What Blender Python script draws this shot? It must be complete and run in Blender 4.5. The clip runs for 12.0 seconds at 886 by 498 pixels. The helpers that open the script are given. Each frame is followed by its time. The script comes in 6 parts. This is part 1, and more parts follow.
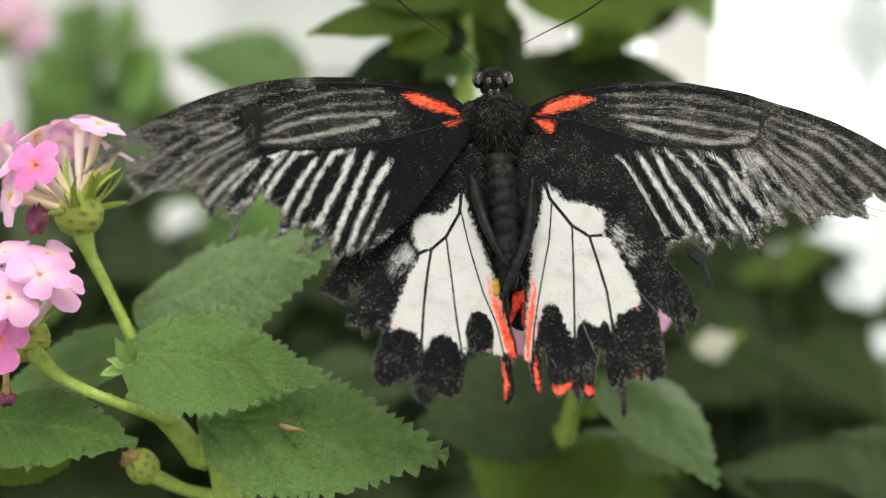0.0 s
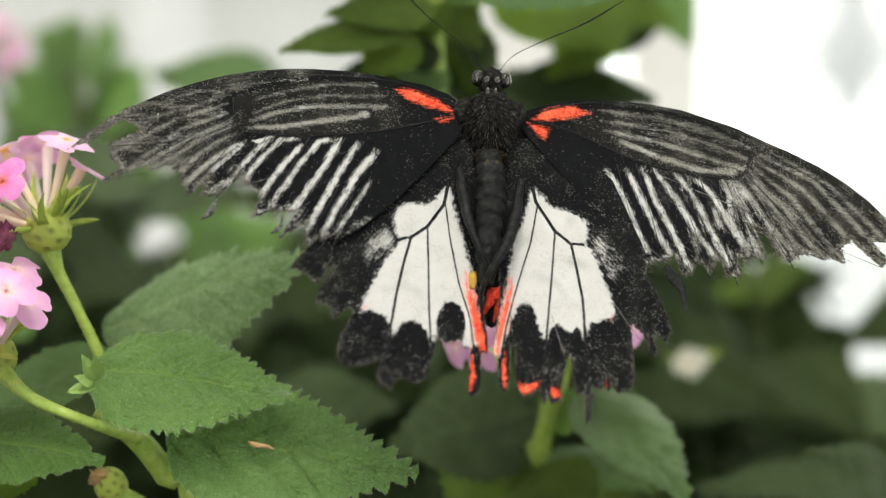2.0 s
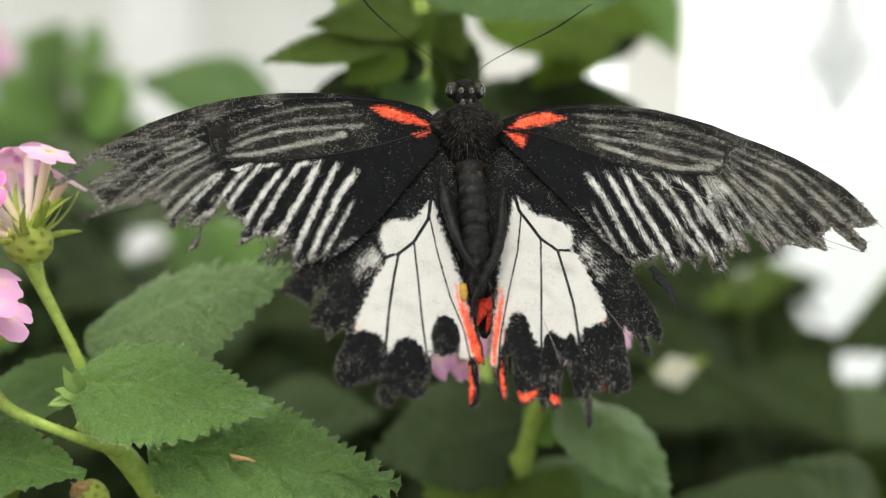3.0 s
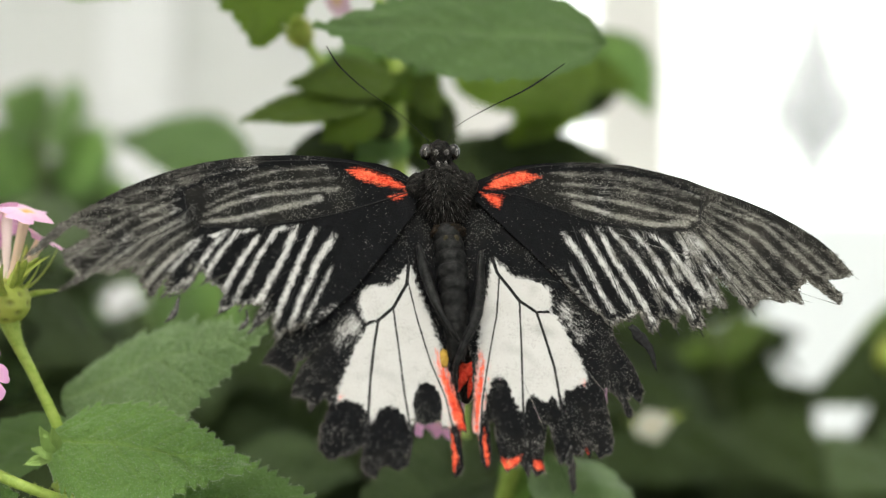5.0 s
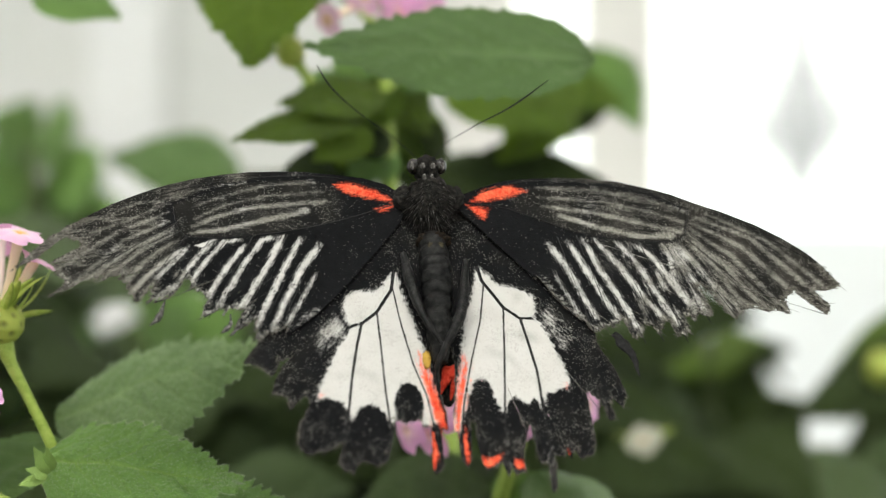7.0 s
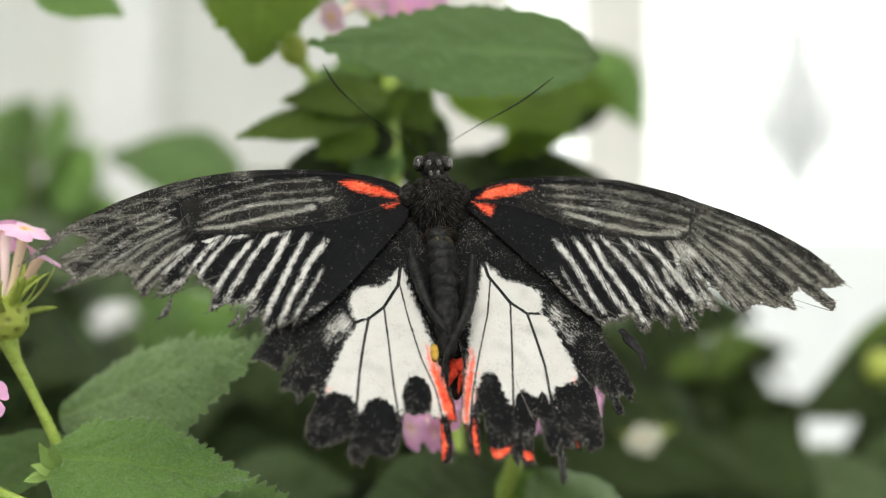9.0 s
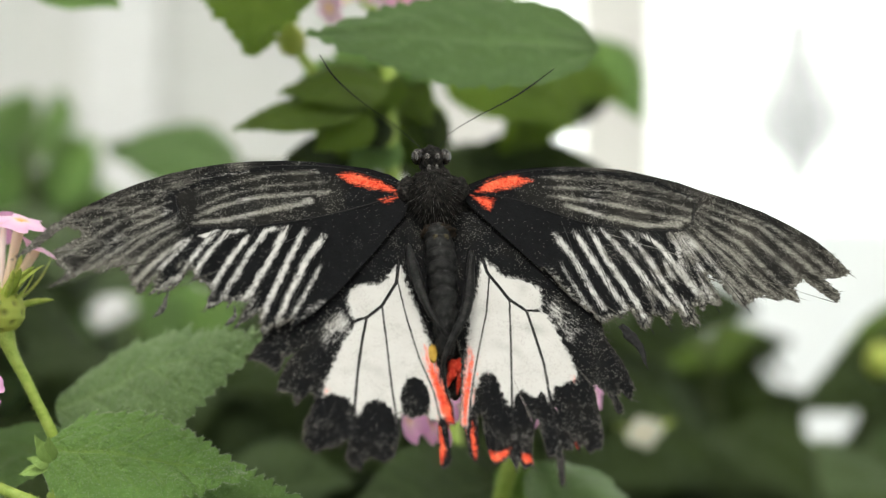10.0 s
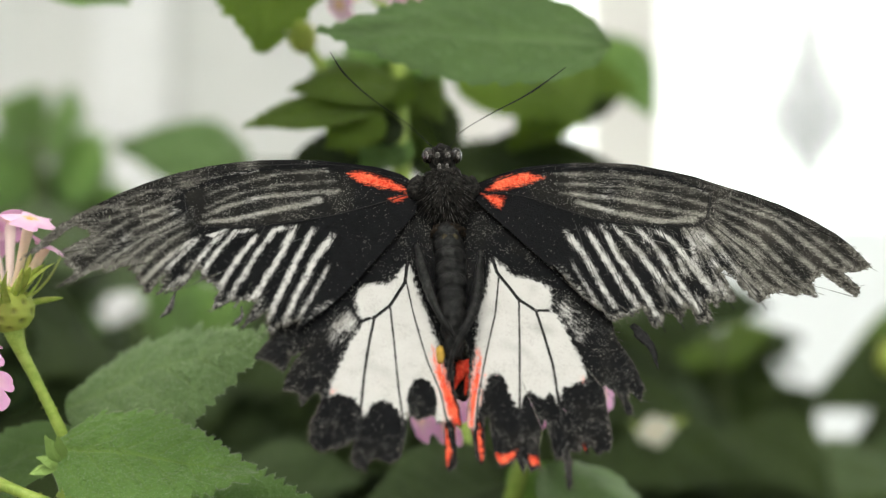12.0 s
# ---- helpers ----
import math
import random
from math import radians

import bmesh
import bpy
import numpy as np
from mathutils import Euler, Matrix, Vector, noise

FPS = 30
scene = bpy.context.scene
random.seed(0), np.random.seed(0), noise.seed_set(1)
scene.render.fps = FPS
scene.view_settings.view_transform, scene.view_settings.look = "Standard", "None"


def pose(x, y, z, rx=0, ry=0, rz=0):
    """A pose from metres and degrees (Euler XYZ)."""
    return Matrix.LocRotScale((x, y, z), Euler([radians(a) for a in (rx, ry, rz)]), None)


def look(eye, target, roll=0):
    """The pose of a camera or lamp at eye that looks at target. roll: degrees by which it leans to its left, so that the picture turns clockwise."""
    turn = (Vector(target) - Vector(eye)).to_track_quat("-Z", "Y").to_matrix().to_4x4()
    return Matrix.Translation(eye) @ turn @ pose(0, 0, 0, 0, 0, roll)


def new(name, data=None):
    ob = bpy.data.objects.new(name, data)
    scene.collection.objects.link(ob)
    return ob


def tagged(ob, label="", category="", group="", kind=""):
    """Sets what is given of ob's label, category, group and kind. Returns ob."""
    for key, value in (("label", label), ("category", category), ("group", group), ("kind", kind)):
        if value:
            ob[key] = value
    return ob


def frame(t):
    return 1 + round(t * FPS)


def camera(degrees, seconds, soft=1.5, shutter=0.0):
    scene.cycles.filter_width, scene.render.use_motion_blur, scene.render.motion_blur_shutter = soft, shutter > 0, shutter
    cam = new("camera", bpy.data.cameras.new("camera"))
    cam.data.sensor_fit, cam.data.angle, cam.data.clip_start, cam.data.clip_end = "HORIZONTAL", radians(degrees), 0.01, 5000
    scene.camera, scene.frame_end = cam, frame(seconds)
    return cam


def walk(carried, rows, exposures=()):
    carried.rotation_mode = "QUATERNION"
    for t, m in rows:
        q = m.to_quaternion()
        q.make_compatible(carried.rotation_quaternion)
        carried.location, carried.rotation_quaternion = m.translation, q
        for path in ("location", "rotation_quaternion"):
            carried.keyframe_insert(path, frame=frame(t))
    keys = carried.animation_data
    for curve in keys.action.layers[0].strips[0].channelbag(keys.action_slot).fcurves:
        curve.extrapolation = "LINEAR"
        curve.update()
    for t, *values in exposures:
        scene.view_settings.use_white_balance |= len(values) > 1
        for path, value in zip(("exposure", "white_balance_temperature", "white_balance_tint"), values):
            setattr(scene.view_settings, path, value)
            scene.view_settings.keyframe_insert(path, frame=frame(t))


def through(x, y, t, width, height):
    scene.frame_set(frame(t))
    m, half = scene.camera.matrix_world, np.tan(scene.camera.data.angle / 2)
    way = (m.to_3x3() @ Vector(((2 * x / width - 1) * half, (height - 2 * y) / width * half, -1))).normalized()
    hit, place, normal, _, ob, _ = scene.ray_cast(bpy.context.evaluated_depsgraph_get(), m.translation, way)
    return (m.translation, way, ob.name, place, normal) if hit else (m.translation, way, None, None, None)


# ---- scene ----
# ---- the camera and its path ----
cam = camera(34.0, 12.0, soft=1.25)
cam.data.dof.use_dof = True
cam.data.dof.focus_distance = 0.2205
cam.data.dof.aperture_fstop = 9.0
cam.data.dof.aperture_blades = 0
walk(cam, [
    (0, pose(-0.00274, 0.00111, 1.29891, 86.566, -0.538, 2.362)),
    (0.5, pose(-0.00305, 0.00103, 1.29853, 86.655, -0.683, 2.223)),
    (1, pose(-0.00205, 0.00157, 1.29843, 86.827, -0.606, 2.110)),
    (1.5, pose(-0.00086, 0.00181, 1.29835, 87.090, -0.568, 1.995)),
    (2, pose(-0.00012, 0.00180, 1.29809, 87.409, -0.447, 1.812)),
    (2.5, pose(0.00037, 0.00191, 1.29868, 87.440, -0.597, 1.629)),
    (3, pose(0.00080, 0.00214, 1.29967, 87.512, -0.571, 1.375)),
    (3.2, pose(0.00111, 0.00224, 1.29974, 87.671, -0.603, 1.272)),
    (4.8, pose(0.00161, -0.00003, 1.30048, 89.433, -0.354, 0.706)),
    (5, pose(0.00173, -0.00003, 1.30048, 89.613, -0.322, 0.603)),
    (5.5, pose(0.00241, -0.00002, 1.30080, 89.839, -0.179, 0.479)),
    (6, pose(0.00259, -0.00077, 1.30111, 89.965, -0.253, 0.312)),
    (6.5, pose(0.00211, -0.00109, 1.30135, 90.157, -0.037, 0.164)),
    (7, pose(0.00134, -0.00146, 1.30111, 90.184, 0.053, 0.180)),
    (7.2, pose(0.00113, -0.00154, 1.30103, 90.130, -0.042, 0.222)),
    (8.8, pose(-0.00048, -0.00169, 1.30043, 90.241, -0.079, 0.012)),
    (9, pose(-0.00032, -0.00156, 1.30043, 90.230, -0.048, -0.023)),
    (9.5, pose(0.00012, -0.00065, 1.30000, 90.107, 0.075, 0.024)),
    (10, pose(-0.00000, -0.00000, 1.30000, 90.000, 0.000, -0.000)),
    (10.5, pose(0.00004, 0.00070, 1.29995, 89.964, 0.131, 0.076)),
    (11, pose(-0.00005, 0.00114, 1.30010, 89.918, 0.108, 0.143)),
    (11.5, pose(-0.00028, 0.00158, 1.30055, 89.828, 0.119, 0.260)),
    (12, pose(-0.00046, 0.00152, 1.30034, 89.848, -0.012, 0.341)),
], exposures=[(0, 0.25, 6600, 7), (3, 0.22, 6600, 7), (5, 0.17, 6600, 7), (12, 0.15, 6600, 7)])

# ---- daylight: bright overcast sky over a glasshouse ----
world = bpy.data.worlds.new("overcast_sky")
scene.world = world
world.use_nodes = True
wn = world.node_tree
sky = wn.nodes.new("ShaderNodeTexSky")
sky.sky_type, sky.sun_disc = "NISHITA", False
sky.sun_elevation, sky.sun_rotation = radians(62), radians(200)
sky.air_density, sky.dust_density, sky.ozone_density = 1.0, 4.0, 1.0
soft_sky = wn.nodes.new("ShaderNodeHueSaturation")
soft_sky.inputs["Saturation"].default_value = 0.12
wn.links.new(sky.outputs[0], soft_sky.inputs["Color"])
wn.links.new(soft_sky.outputs[0], wn.nodes["Background"].inputs["Color"])
wn.nodes["Background"].inputs["Strength"].default_value = 0.15

sun_data = bpy.data.lights.new("sun", "SUN")
sun_data.energy, sun_data.angle, sun_data.color = 1.3, radians(30), (1.0, 0.96, 0.9)
sun = new("sun", sun_data)
sun.matrix_basis = look((0, 0, 6), (0.4, 2.6, 0.0))


# ---- materials ----
def shader(name):
    mat = bpy.data.materials.new(name)
    mat.use_nodes = True
    tree = mat.node_tree
    return mat, tree, tree.nodes["Principled BSDF"]


def node(tree, kind, ins=(), **props):
    n = tree.nodes.new(kind)
    if "operation" in props:
        n.operation = props["operation"]
    if "use_clamp" in props:
        n.use_clamp = props["use_clamp"]
    if "data_type" in props:
        n.data_type = props["data_type"]
    if "blend_type" in props:
        n.blend_type = props["blend_type"]
    if "interpolation_type" in props:
        n.interpolation_type = props["interpolation_type"]
    if "attribute_name" in props:
        n.attribute_name = props["attribute_name"]
    if "feature" in props:
        n.feature = props["feature"]
    for k, v in dict(ins).items():
        if isinstance(v, bpy.types.NodeSocket):
            tree.links.new(v, n.inputs[k])
        else:
            n.inputs[k].default_value = v
    return n


def noise_of(tree, scale, detail=3.0, rough=0.6, coords="Object", stretch=None):
    tc = tree.nodes.new("ShaderNodeTexCoord")
    out = tc.outputs[coords]
    if stretch:
        out = node(tree, "ShaderNodeMapping", {0: out, 3: stretch}).outputs[0]
    return node(tree, "ShaderNodeTexNoise", {"Vector": out, "Scale": scale, "Detail": detail, "Roughness": rough}).outputs[0]


def maths(tree, op, a, b=0.5, c=0.5, clamp=False):
    return node(tree, "ShaderNodeMath", {0: a, 1: b, 2: c}, operation=op, use_clamp=clamp).outputs[0]


def blend(tree, fac, a, b, mode="MIX"):
    return node(tree, "ShaderNodeMix", {0: fac, 6: a, 7: b}, data_type="RGBA", blend_type=mode).outputs[2]


def ramp(tree, fac, lo, hi):
    return node(tree, "ShaderNodeMapRange", {0: fac, 1: lo, 2: hi}, interpolation_type="SMOOTHSTEP").outputs[0]


def bump(tree, bsdf, height, strength, distance):
    b = node(tree, "ShaderNodeBump", {"Height": height, "Strength": strength, "Distance": distance})
    tree.links.new(b.outputs[0], bsdf.inputs["Normal"])


def wing_material():
    """Black scales with pale rays and red or white fields, worn to a dusting of pale specks."""
    mat, tree, bsdf = shader("butterfly_wing")
    att = node(tree, "ShaderNodeAttribute", attribute_name="scales")
    sep = node(tree, "ShaderNodeSeparateColor", {0: att.outputs["Color"]})
    pale, red, dust = sep.outputs[0], sep.outputs[1], sep.outputs[2]
    place = tree.nodes.new("ShaderNodeTexCoord").outputs["Object"]
    fine = noise_of(tree, 3300, 3.0, 0.8)
    mid = noise_of(tree, 700, 3.0, 0.7)
    flow = node(tree, "ShaderNodeAttribute", attribute_name="flow").outputs["Vector"]
    lie = node(tree, "ShaderNodeMapping", {0: flow, 3: (3.4, 0.55, 1.0)}).outputs[0]
    brush = node(tree, "ShaderNodeTexNoise", {"Vector": lie, "Scale": 1.0, "Detail": 4.0, "Roughness": 0.7}).outputs[0]
    grain = maths(tree, "ADD", maths(tree, "MULTIPLY", maths(tree, "SUBTRACT", fine, 0.5), 1.3),
                  maths(tree, "ADD", maths(tree, "MULTIPLY", maths(tree, "SUBTRACT", mid, 0.5), 0.6), maths(tree, "MULTIPLY", maths(tree, "SUBTRACT", brush, 0.5), 2.0)))
    # single pale scales left standing on the black
    cells = node(tree, "ShaderNodeTexVoronoi", {"Vector": place, "Scale": 8200.0})
    lot = node(tree, "ShaderNodeSeparateColor", {0: cells.outputs["Color"]})
    keep = maths(tree, "LESS_THAN", lot.outputs[0], maths(tree, "MULTIPLY", maths(tree, "MULTIPLY", dust, ramp(tree, noise_of(tree, 420, 4.0, 0.7), 0.36, 0.72)), 0.85))
    speck = maths(tree, "MULTIPLY", keep, maths(tree, "SUBTRACT", 1.0, ramp(tree, cells.outputs["Distance"], 0.2, 0.55)))
    speck = maths(tree, "MULTIPLY", speck, maths(tree, "ADD", 0.5, maths(tree, "MULTIPLY", lot.outputs[1], 0.65)))
    worn = ramp(tree, dust, 0.25, 0.6)
    black = blend(tree, mid, (0.0025, 0.0026, 0.003, 1), (0.0085, 0.0088, 0.0098, 1))
    black = blend(tree, maths(tree, "MULTIPLY", worn, 0.6), black, (0.015, 0.014, 0.012, 1))
    black = blend(tree, ramp(tree, dust, 0.55, 0.95), black, (0.036, 0.033, 0.028, 1))
    tone = maths(tree, "ADD", maths(tree, "MULTIPLY", noise_of(tree, 260, 4.0, 0.6), 0.55), maths(tree, "MULTIPLY", fine, 0.45))
    white = blend(tree, tone, (0.4, 0.39, 0.36, 1), (0.61, 0.602, 0.58, 1))
    rubbed = maths(tree, "LESS_THAN", lot.outputs[2], ramp(tree, noise_of(tree, 300, 4.0, 0.7), 0.42, 0.95))
    white = blend(tree, maths(tree, "MULTIPLY", rubbed, 0.3), white, (0.2, 0.185, 0.165, 1))
    crisp = ramp(tree, maths(tree, "ADD", pale, grain), 0.2, 1.0)
    crisp = maths(tree, "MULTIPLY", crisp, ramp(tree, pale, 0.0, 0.2))
    dim = maths(tree, "MULTIPLY", ramp(tree, maths(tree, "ADD", pale, maths(tree, "MULTIPLY", grain, 0.6)), 0.1, 1.15), 0.92)
    col = blend(tree, blend(tree, worn, crisp, dim), black, blend(tree, worn, white, blend(tree, ramp(tree, fine, 0.3, 0.78), (0.13, 0.126, 0.108, 1), (0.36, 0.35, 0.305, 1))))
    col = blend(tree, maths(tree, "MULTIPLY", speck, 0.8), col, (0.42, 0.405, 0.36, 1))
    red_edge = ramp(tree, maths(tree, "ADD", red, maths(tree, "MULTIPLY", grain, 0.7)), 0.2, 0.85)
    orange = blend(tree, ramp(tree, maths(tree, "ADD", mid, maths(tree, "MULTIPLY", maths(tree, "SUBTRACT", fine, 0.5), 0.9)), 0.25, 0.75), (0.52, 0.03, 0.012, 1), (0.95, 0.17, 0.08, 1))
    col = blend(tree, maths(tree, "MULTIPLY", red_edge, ramp(tree, red, 0.04, 0.3)), col, orange)
    tree.links.new(col, bsdf.inputs["Base Color"])
    bsdf.inputs["Roughness"].default_value = 0.75
    bsdf.inputs["Specular IOR Level"].default_value = 0.05
    bump(tree, bsdf, maths(tree, "ADD", maths(tree, "ADD", fine, mid), speck), 0.4, 0.00025)
    return mat


def fur_material(name, dark, light, scale=1500, rough=0.7, strength=0.8):
    mat, tree, bsdf = shader(name)
    n = noise_of(tree, scale, 4.0, 0.75)
    tree.links.new(blend(tree, ramp(tree, n, 0.4, 0.78), (*dark, 1), (*light, 1)), bsdf.inputs["Base Color"])
    bsdf.inputs["Roughness"].default_value = rough
    bsdf.inputs["Specular IOR Level"].default_value = 0.12
    bump(tree, bsdf, n, strength, 0.0006)
    return mat


def leaf_material(name, deep, fresh, vein, sheen=0.39, through=0.25):
    """Hairy leaf: paler veins from the mesh, quilted relief, light shining through."""
    mat, tree, bsdf = shader(name)
    att = node(tree, "ShaderNodeAttribute", attribute_name="veins")
    veins = node(tree, "ShaderNodeSeparateColor", {0: att.outputs["Color"]}).outputs[0]
    info = tree.nodes.new("ShaderNodeObjectInfo")
    patches = noise_of(tree, 5.0, 4.0, 0.6)
    fine = noise_of(tree, 60.0, 3.0, 0.7)
    mixed = maths(tree, "ADD", maths(tree, "MULTIPLY", patches, 0.75), maths(tree, "MULTIPLY", info.outputs["Random"], 0.4))
    col = blend(tree, ramp(tree, mixed, 0.3, 0.9), (*deep, 1), (*fresh, 1))
    col = blend(tree, maths(tree, "MULTIPLY", ramp(tree, fine, 0.55, 0.8), 0.25), col, (*[min(1, c * 1.7 + 0.03) for c in fresh], 1))
    # pale hairs, their glints mixed into the leaf colour as well
    hairs = noise_of(tree, 190.0, 1.0, 0.5)
    col = blend(tree, maths(tree, "MULTIPLY", ramp(tree, hairs, 0.56, 0.76), 0.5), col, (*[min(1, c * 1.5 + 0.1) for c in fresh], 1))
    cells = node(tree, "ShaderNodeTexVoronoi", {"Vector": tree.nodes.new("ShaderNodeTexCoord").outputs["Object"], "Scale": 58.0}, feature="SMOOTH_F1").outputs[0]
    col = blend(tree, maths(tree, "MULTIPLY", ramp(tree, cells, 0.42, 0.75), 0.22), col, (*vein, 1))
    col = blend(tree, maths(tree, "MULTIPLY", veins, 0.85), col, (*vein, 1))
    tree.links.new(col, bsdf.inputs["Base Color"])
    bsdf.inputs["Roughness"].default_value = sheen
    bsdf.inputs["Specular IOR Level"].default_value = 0.4 if sheen < 0.55 else 0.15
    height = maths(tree, "ADD", maths(tree, "MULTIPLY", cells, -0.35), maths(tree, "MULTIPLY", noise_of(tree, 120.0, 2.0, 0.6), 0.5))
    bump(tree, bsdf, height, 1.0, 0.0018)
    glow = node(tree, "ShaderNodeBsdfTranslucent", {"Color": blend(tree, 0.5, col, (fresh[0] * 1.6, fresh[1] * 1.5, fresh[2] * 0.6, 1))})
    mix = node(tree, "ShaderNodeMixShader", {0: through, 1: bsdf.outputs[0], 2: glow.outputs[0]})
    tree.links.new(mix.outputs[0], tree.nodes["Material Output"].inputs["Surface"])
    return mat


def plain(name, a, b, scale, rough=0.6, relief=0.3, depth=0.001, coords="Object"):
    mat, tree, bsdf = shader(name)
    n = noise_of(tree, scale, 5.0, 0.65, coords)
    tree.links.new(blend(tree, ramp(tree, n, 0.3, 0.7), (*a, 1), (*b, 1)), bsdf.inputs["Base Color"])
    bsdf.inputs["Roughness"].default_value = rough
    if relief:
        bump(tree, bsdf, n, relief, depth)
    return mat


def tinted(name, rough=0.5, through=0.3, scale=900, wash=(0.9, 0.75, 0.85, 1)):
    """Petal tissue: local colour from the mesh, faint streaks, some light through."""
    mat, tree, bsdf = shader(name)
    att = node(tree, "ShaderNodeAttribute", attribute_name="tint")
    n = noise_of(tree, scale, 3.0, 0.6)
    col = blend(tree, maths(tree, "MULTIPLY", n, 0.35), att.outputs["Color"], wash)
    tree.links.new(col, bsdf.inputs["Base Color"])
    bsdf.inputs["Roughness"].default_value = rough
    bump(tree, bsdf, n, 0.25, 0.0003)
    glow = node(tree, "ShaderNodeBsdfTranslucent", {"Color": col})
    mix = node(tree, "ShaderNodeMixShader", {0: through, 1: bsdf.outputs[0], 2: glow.outputs[0]})
    tree.links.new(mix.outputs[0], tree.nodes["Material Output"].inputs["Surface"])
    return mat


WING = wing_material()
FRINGE = plain("scale_fringe", (0.03, 0.027, 0.022), (0.2, 0.18, 0.15), 1500, 0.8)
VEIN = plain("wing_vein", (0.003, 0.003, 0.003), (0.01, 0.009, 0.008), 900, 0.85)
FUR = fur_material("black_fur", (0.003, 0.003, 0.0025), (0.05, 0.044, 0.038))
ABDOMEN = fur_material("abdomen_scales", (0.004, 0.004, 0.004), (0.034, 0.034, 0.032), 1100, 0.4, 0.5)
COLLAR = fur_material("brown_fur", (0.006, 0.0045, 0.003), (0.045, 0.026, 0.012), 1300)
EYE = plain("compound_eye", (0.006, 0.005, 0.004), (0.03, 0.025, 0.02), 3000, 0.15, 0.1)
PALE_FUR = fur_material("pale_fur", (0.05, 0.047, 0.043), (0.4, 0.385, 0.36), 2500)
DULL_FUR = fur_material("dull_fur", (0.03, 0.026, 0.014), (0.22, 0.19, 0.11), 2500)
YELLOW = plain("yellow_scales", (0.32, 0.19, 0.02), (0.5, 0.3, 0.03), 1500, 0.7)
LEAF = leaf_material("lantana_leaf", (0.122, 0.24, 0.055), (0.225, 0.4, 0.115), (0.31, 0.48, 0.11))
# darker leaf green; part of the lower leaf's shade is in this colour
LEAF_DIMMED = leaf_material("dimmed_leaf", (0.1, 0.19, 0.05), (0.185, 0.32, 0.095), (0.2, 0.33, 0.08), 0.4, 0.18)
LEAF_SOFT = leaf_material("greyish_leaf", (0.135, 0.225, 0.085), (0.21, 0.325, 0.13), (0.24, 0.36, 0.14), 0.45, 0.2)
# dark leaf copy; the shade inside the bushes is put into its colour
LEAF_DARK = leaf_material("painted_shade_leaf", (0.018, 0.031, 0.009), (0.045, 0.07, 0.019), (0.056, 0.085, 0.027), 0.65)
LEAF_BLUE = leaf_material("bluish_leaf", (0.088, 0.16, 0.048), (0.15, 0.255, 0.08), (0.18, 0.29, 0.11), 0.34, 0.15)
# lighter leaf copy; bright haze over the far bush is put into its colour
LEAF_PALE = leaf_material("haze_lightened_leaf", (0.18, 0.29, 0.08), (0.29, 0.43, 0.14), (0.3, 0.43, 0.16))
LEAF_OLIVE = leaf_material("olive_leaf", (0.07, 0.12, 0.012), (0.125, 0.205, 0.024), (0.15, 0.23, 0.04), 0.45, 0.35)
LEAF_MOSS = leaf_material("mossy_leaf", (0.042, 0.072, 0.02), (0.078, 0.122, 0.04), (0.1, 0.15, 0.055), 0.5, 0.2)
LEAF_LIME = leaf_material("backlit_leaf", (0.095, 0.165, 0.013), (0.15, 0.25, 0.027), (0.18, 0.28, 0.045), 0.5, 0.5)
HAIR = plain("leaf_hair", (0.42, 0.5, 0.32), (0.58, 0.64, 0.46), 900, 0.5, 0)
STEM = plain("green_stem", (0.25, 0.37, 0.05), (0.38, 0.5, 0.1), 700, 0.5, 0.3, 0.0004)
STEM_DARK = plain("woody_stem", (0.05, 0.075, 0.02), (0.1, 0.13, 0.04), 500, 0.6, 0.4, 0.0006)
SPROUT = plain("young_leaf", (0.17, 0.29, 0.055), (0.27, 0.4, 0.1), 800, 0.5, 0.4, 0.0004)
CALYX = plain("calyx", (0.33, 0.45, 0.06), (0.5, 0.6, 0.14), 800, 0.5, 0.4, 0.0005)
PETAL = tinted("lantana_petal")
PITTED = tinted("pitted_receptacle", 0.55, 0.1, 900, (0.45, 0.5, 0.12, 1))
DRY = plain("dry_fragment", (0.3, 0.17, 0.06), (0.5, 0.33, 0.15), 900, 0.7)
WILTED = plain("wilted_petal", (0.12, 0.02, 0.05), (0.3, 0.08, 0.14), 900, 0.7)
SOIL = plain("soil", (0.02, 0.014, 0.01), (0.06, 0.045, 0.03), 30, 0.95, 0.6, 0.02)
WALL = plain("white_plaster", (0.61, 0.625, 0.59), (0.67, 0.68, 0.645), 6, 0.8, 0.1, 0.002)
PAINT = plain("white_paint", (0.74, 0.75, 0.73), (0.79, 0.8, 0.78), 9, 0.5, 0.05, 0.001)
POST = plain("cream_post", (0.74, 0.73, 0.68), (0.8, 0.79, 0.74), 9, 0.5, 0.05, 0.001)
GREY = plain("grey_metal", (0.72, 0.72, 0.73), (0.8, 0.8, 0.81), 60, 0.5)


def gauze_material():
    """Thin pale gauze, half of it holes."""
    mat, tree, bsdf = shader("pale_gauze")
    n = noise_of(tree, 90, 3.0, 0.6)
    tree.links.new(blend(tree, n, (0.17, 0.17, 0.175, 1), (0.24, 0.24, 0.245, 1)), bsdf.inputs["Base Color"])
    bsdf.inputs["Roughness"].default_value = 0.8
    clear = node(tree, "ShaderNodeBsdfTransparent")
    mix = node(tree, "ShaderNodeMixShader", {0: 0.8, 1: bsdf.outputs[0], 2: clear.outputs[0]})
    tree.links.new(mix.outputs[0], tree.nodes["Material Output"].inputs["Surface"])
    return mat


GAUZE = gauze_material()


def clear_material():
    mat, tree, bsdf = shader("clear_glass")
    bsdf.inputs["Base Color"].default_value = (1, 1, 1, 1)
    bsdf.inputs["Transmission Weight"].default_value = 1.0
    bsdf.inputs["Roughness"].default_value = 0.02
    return mat


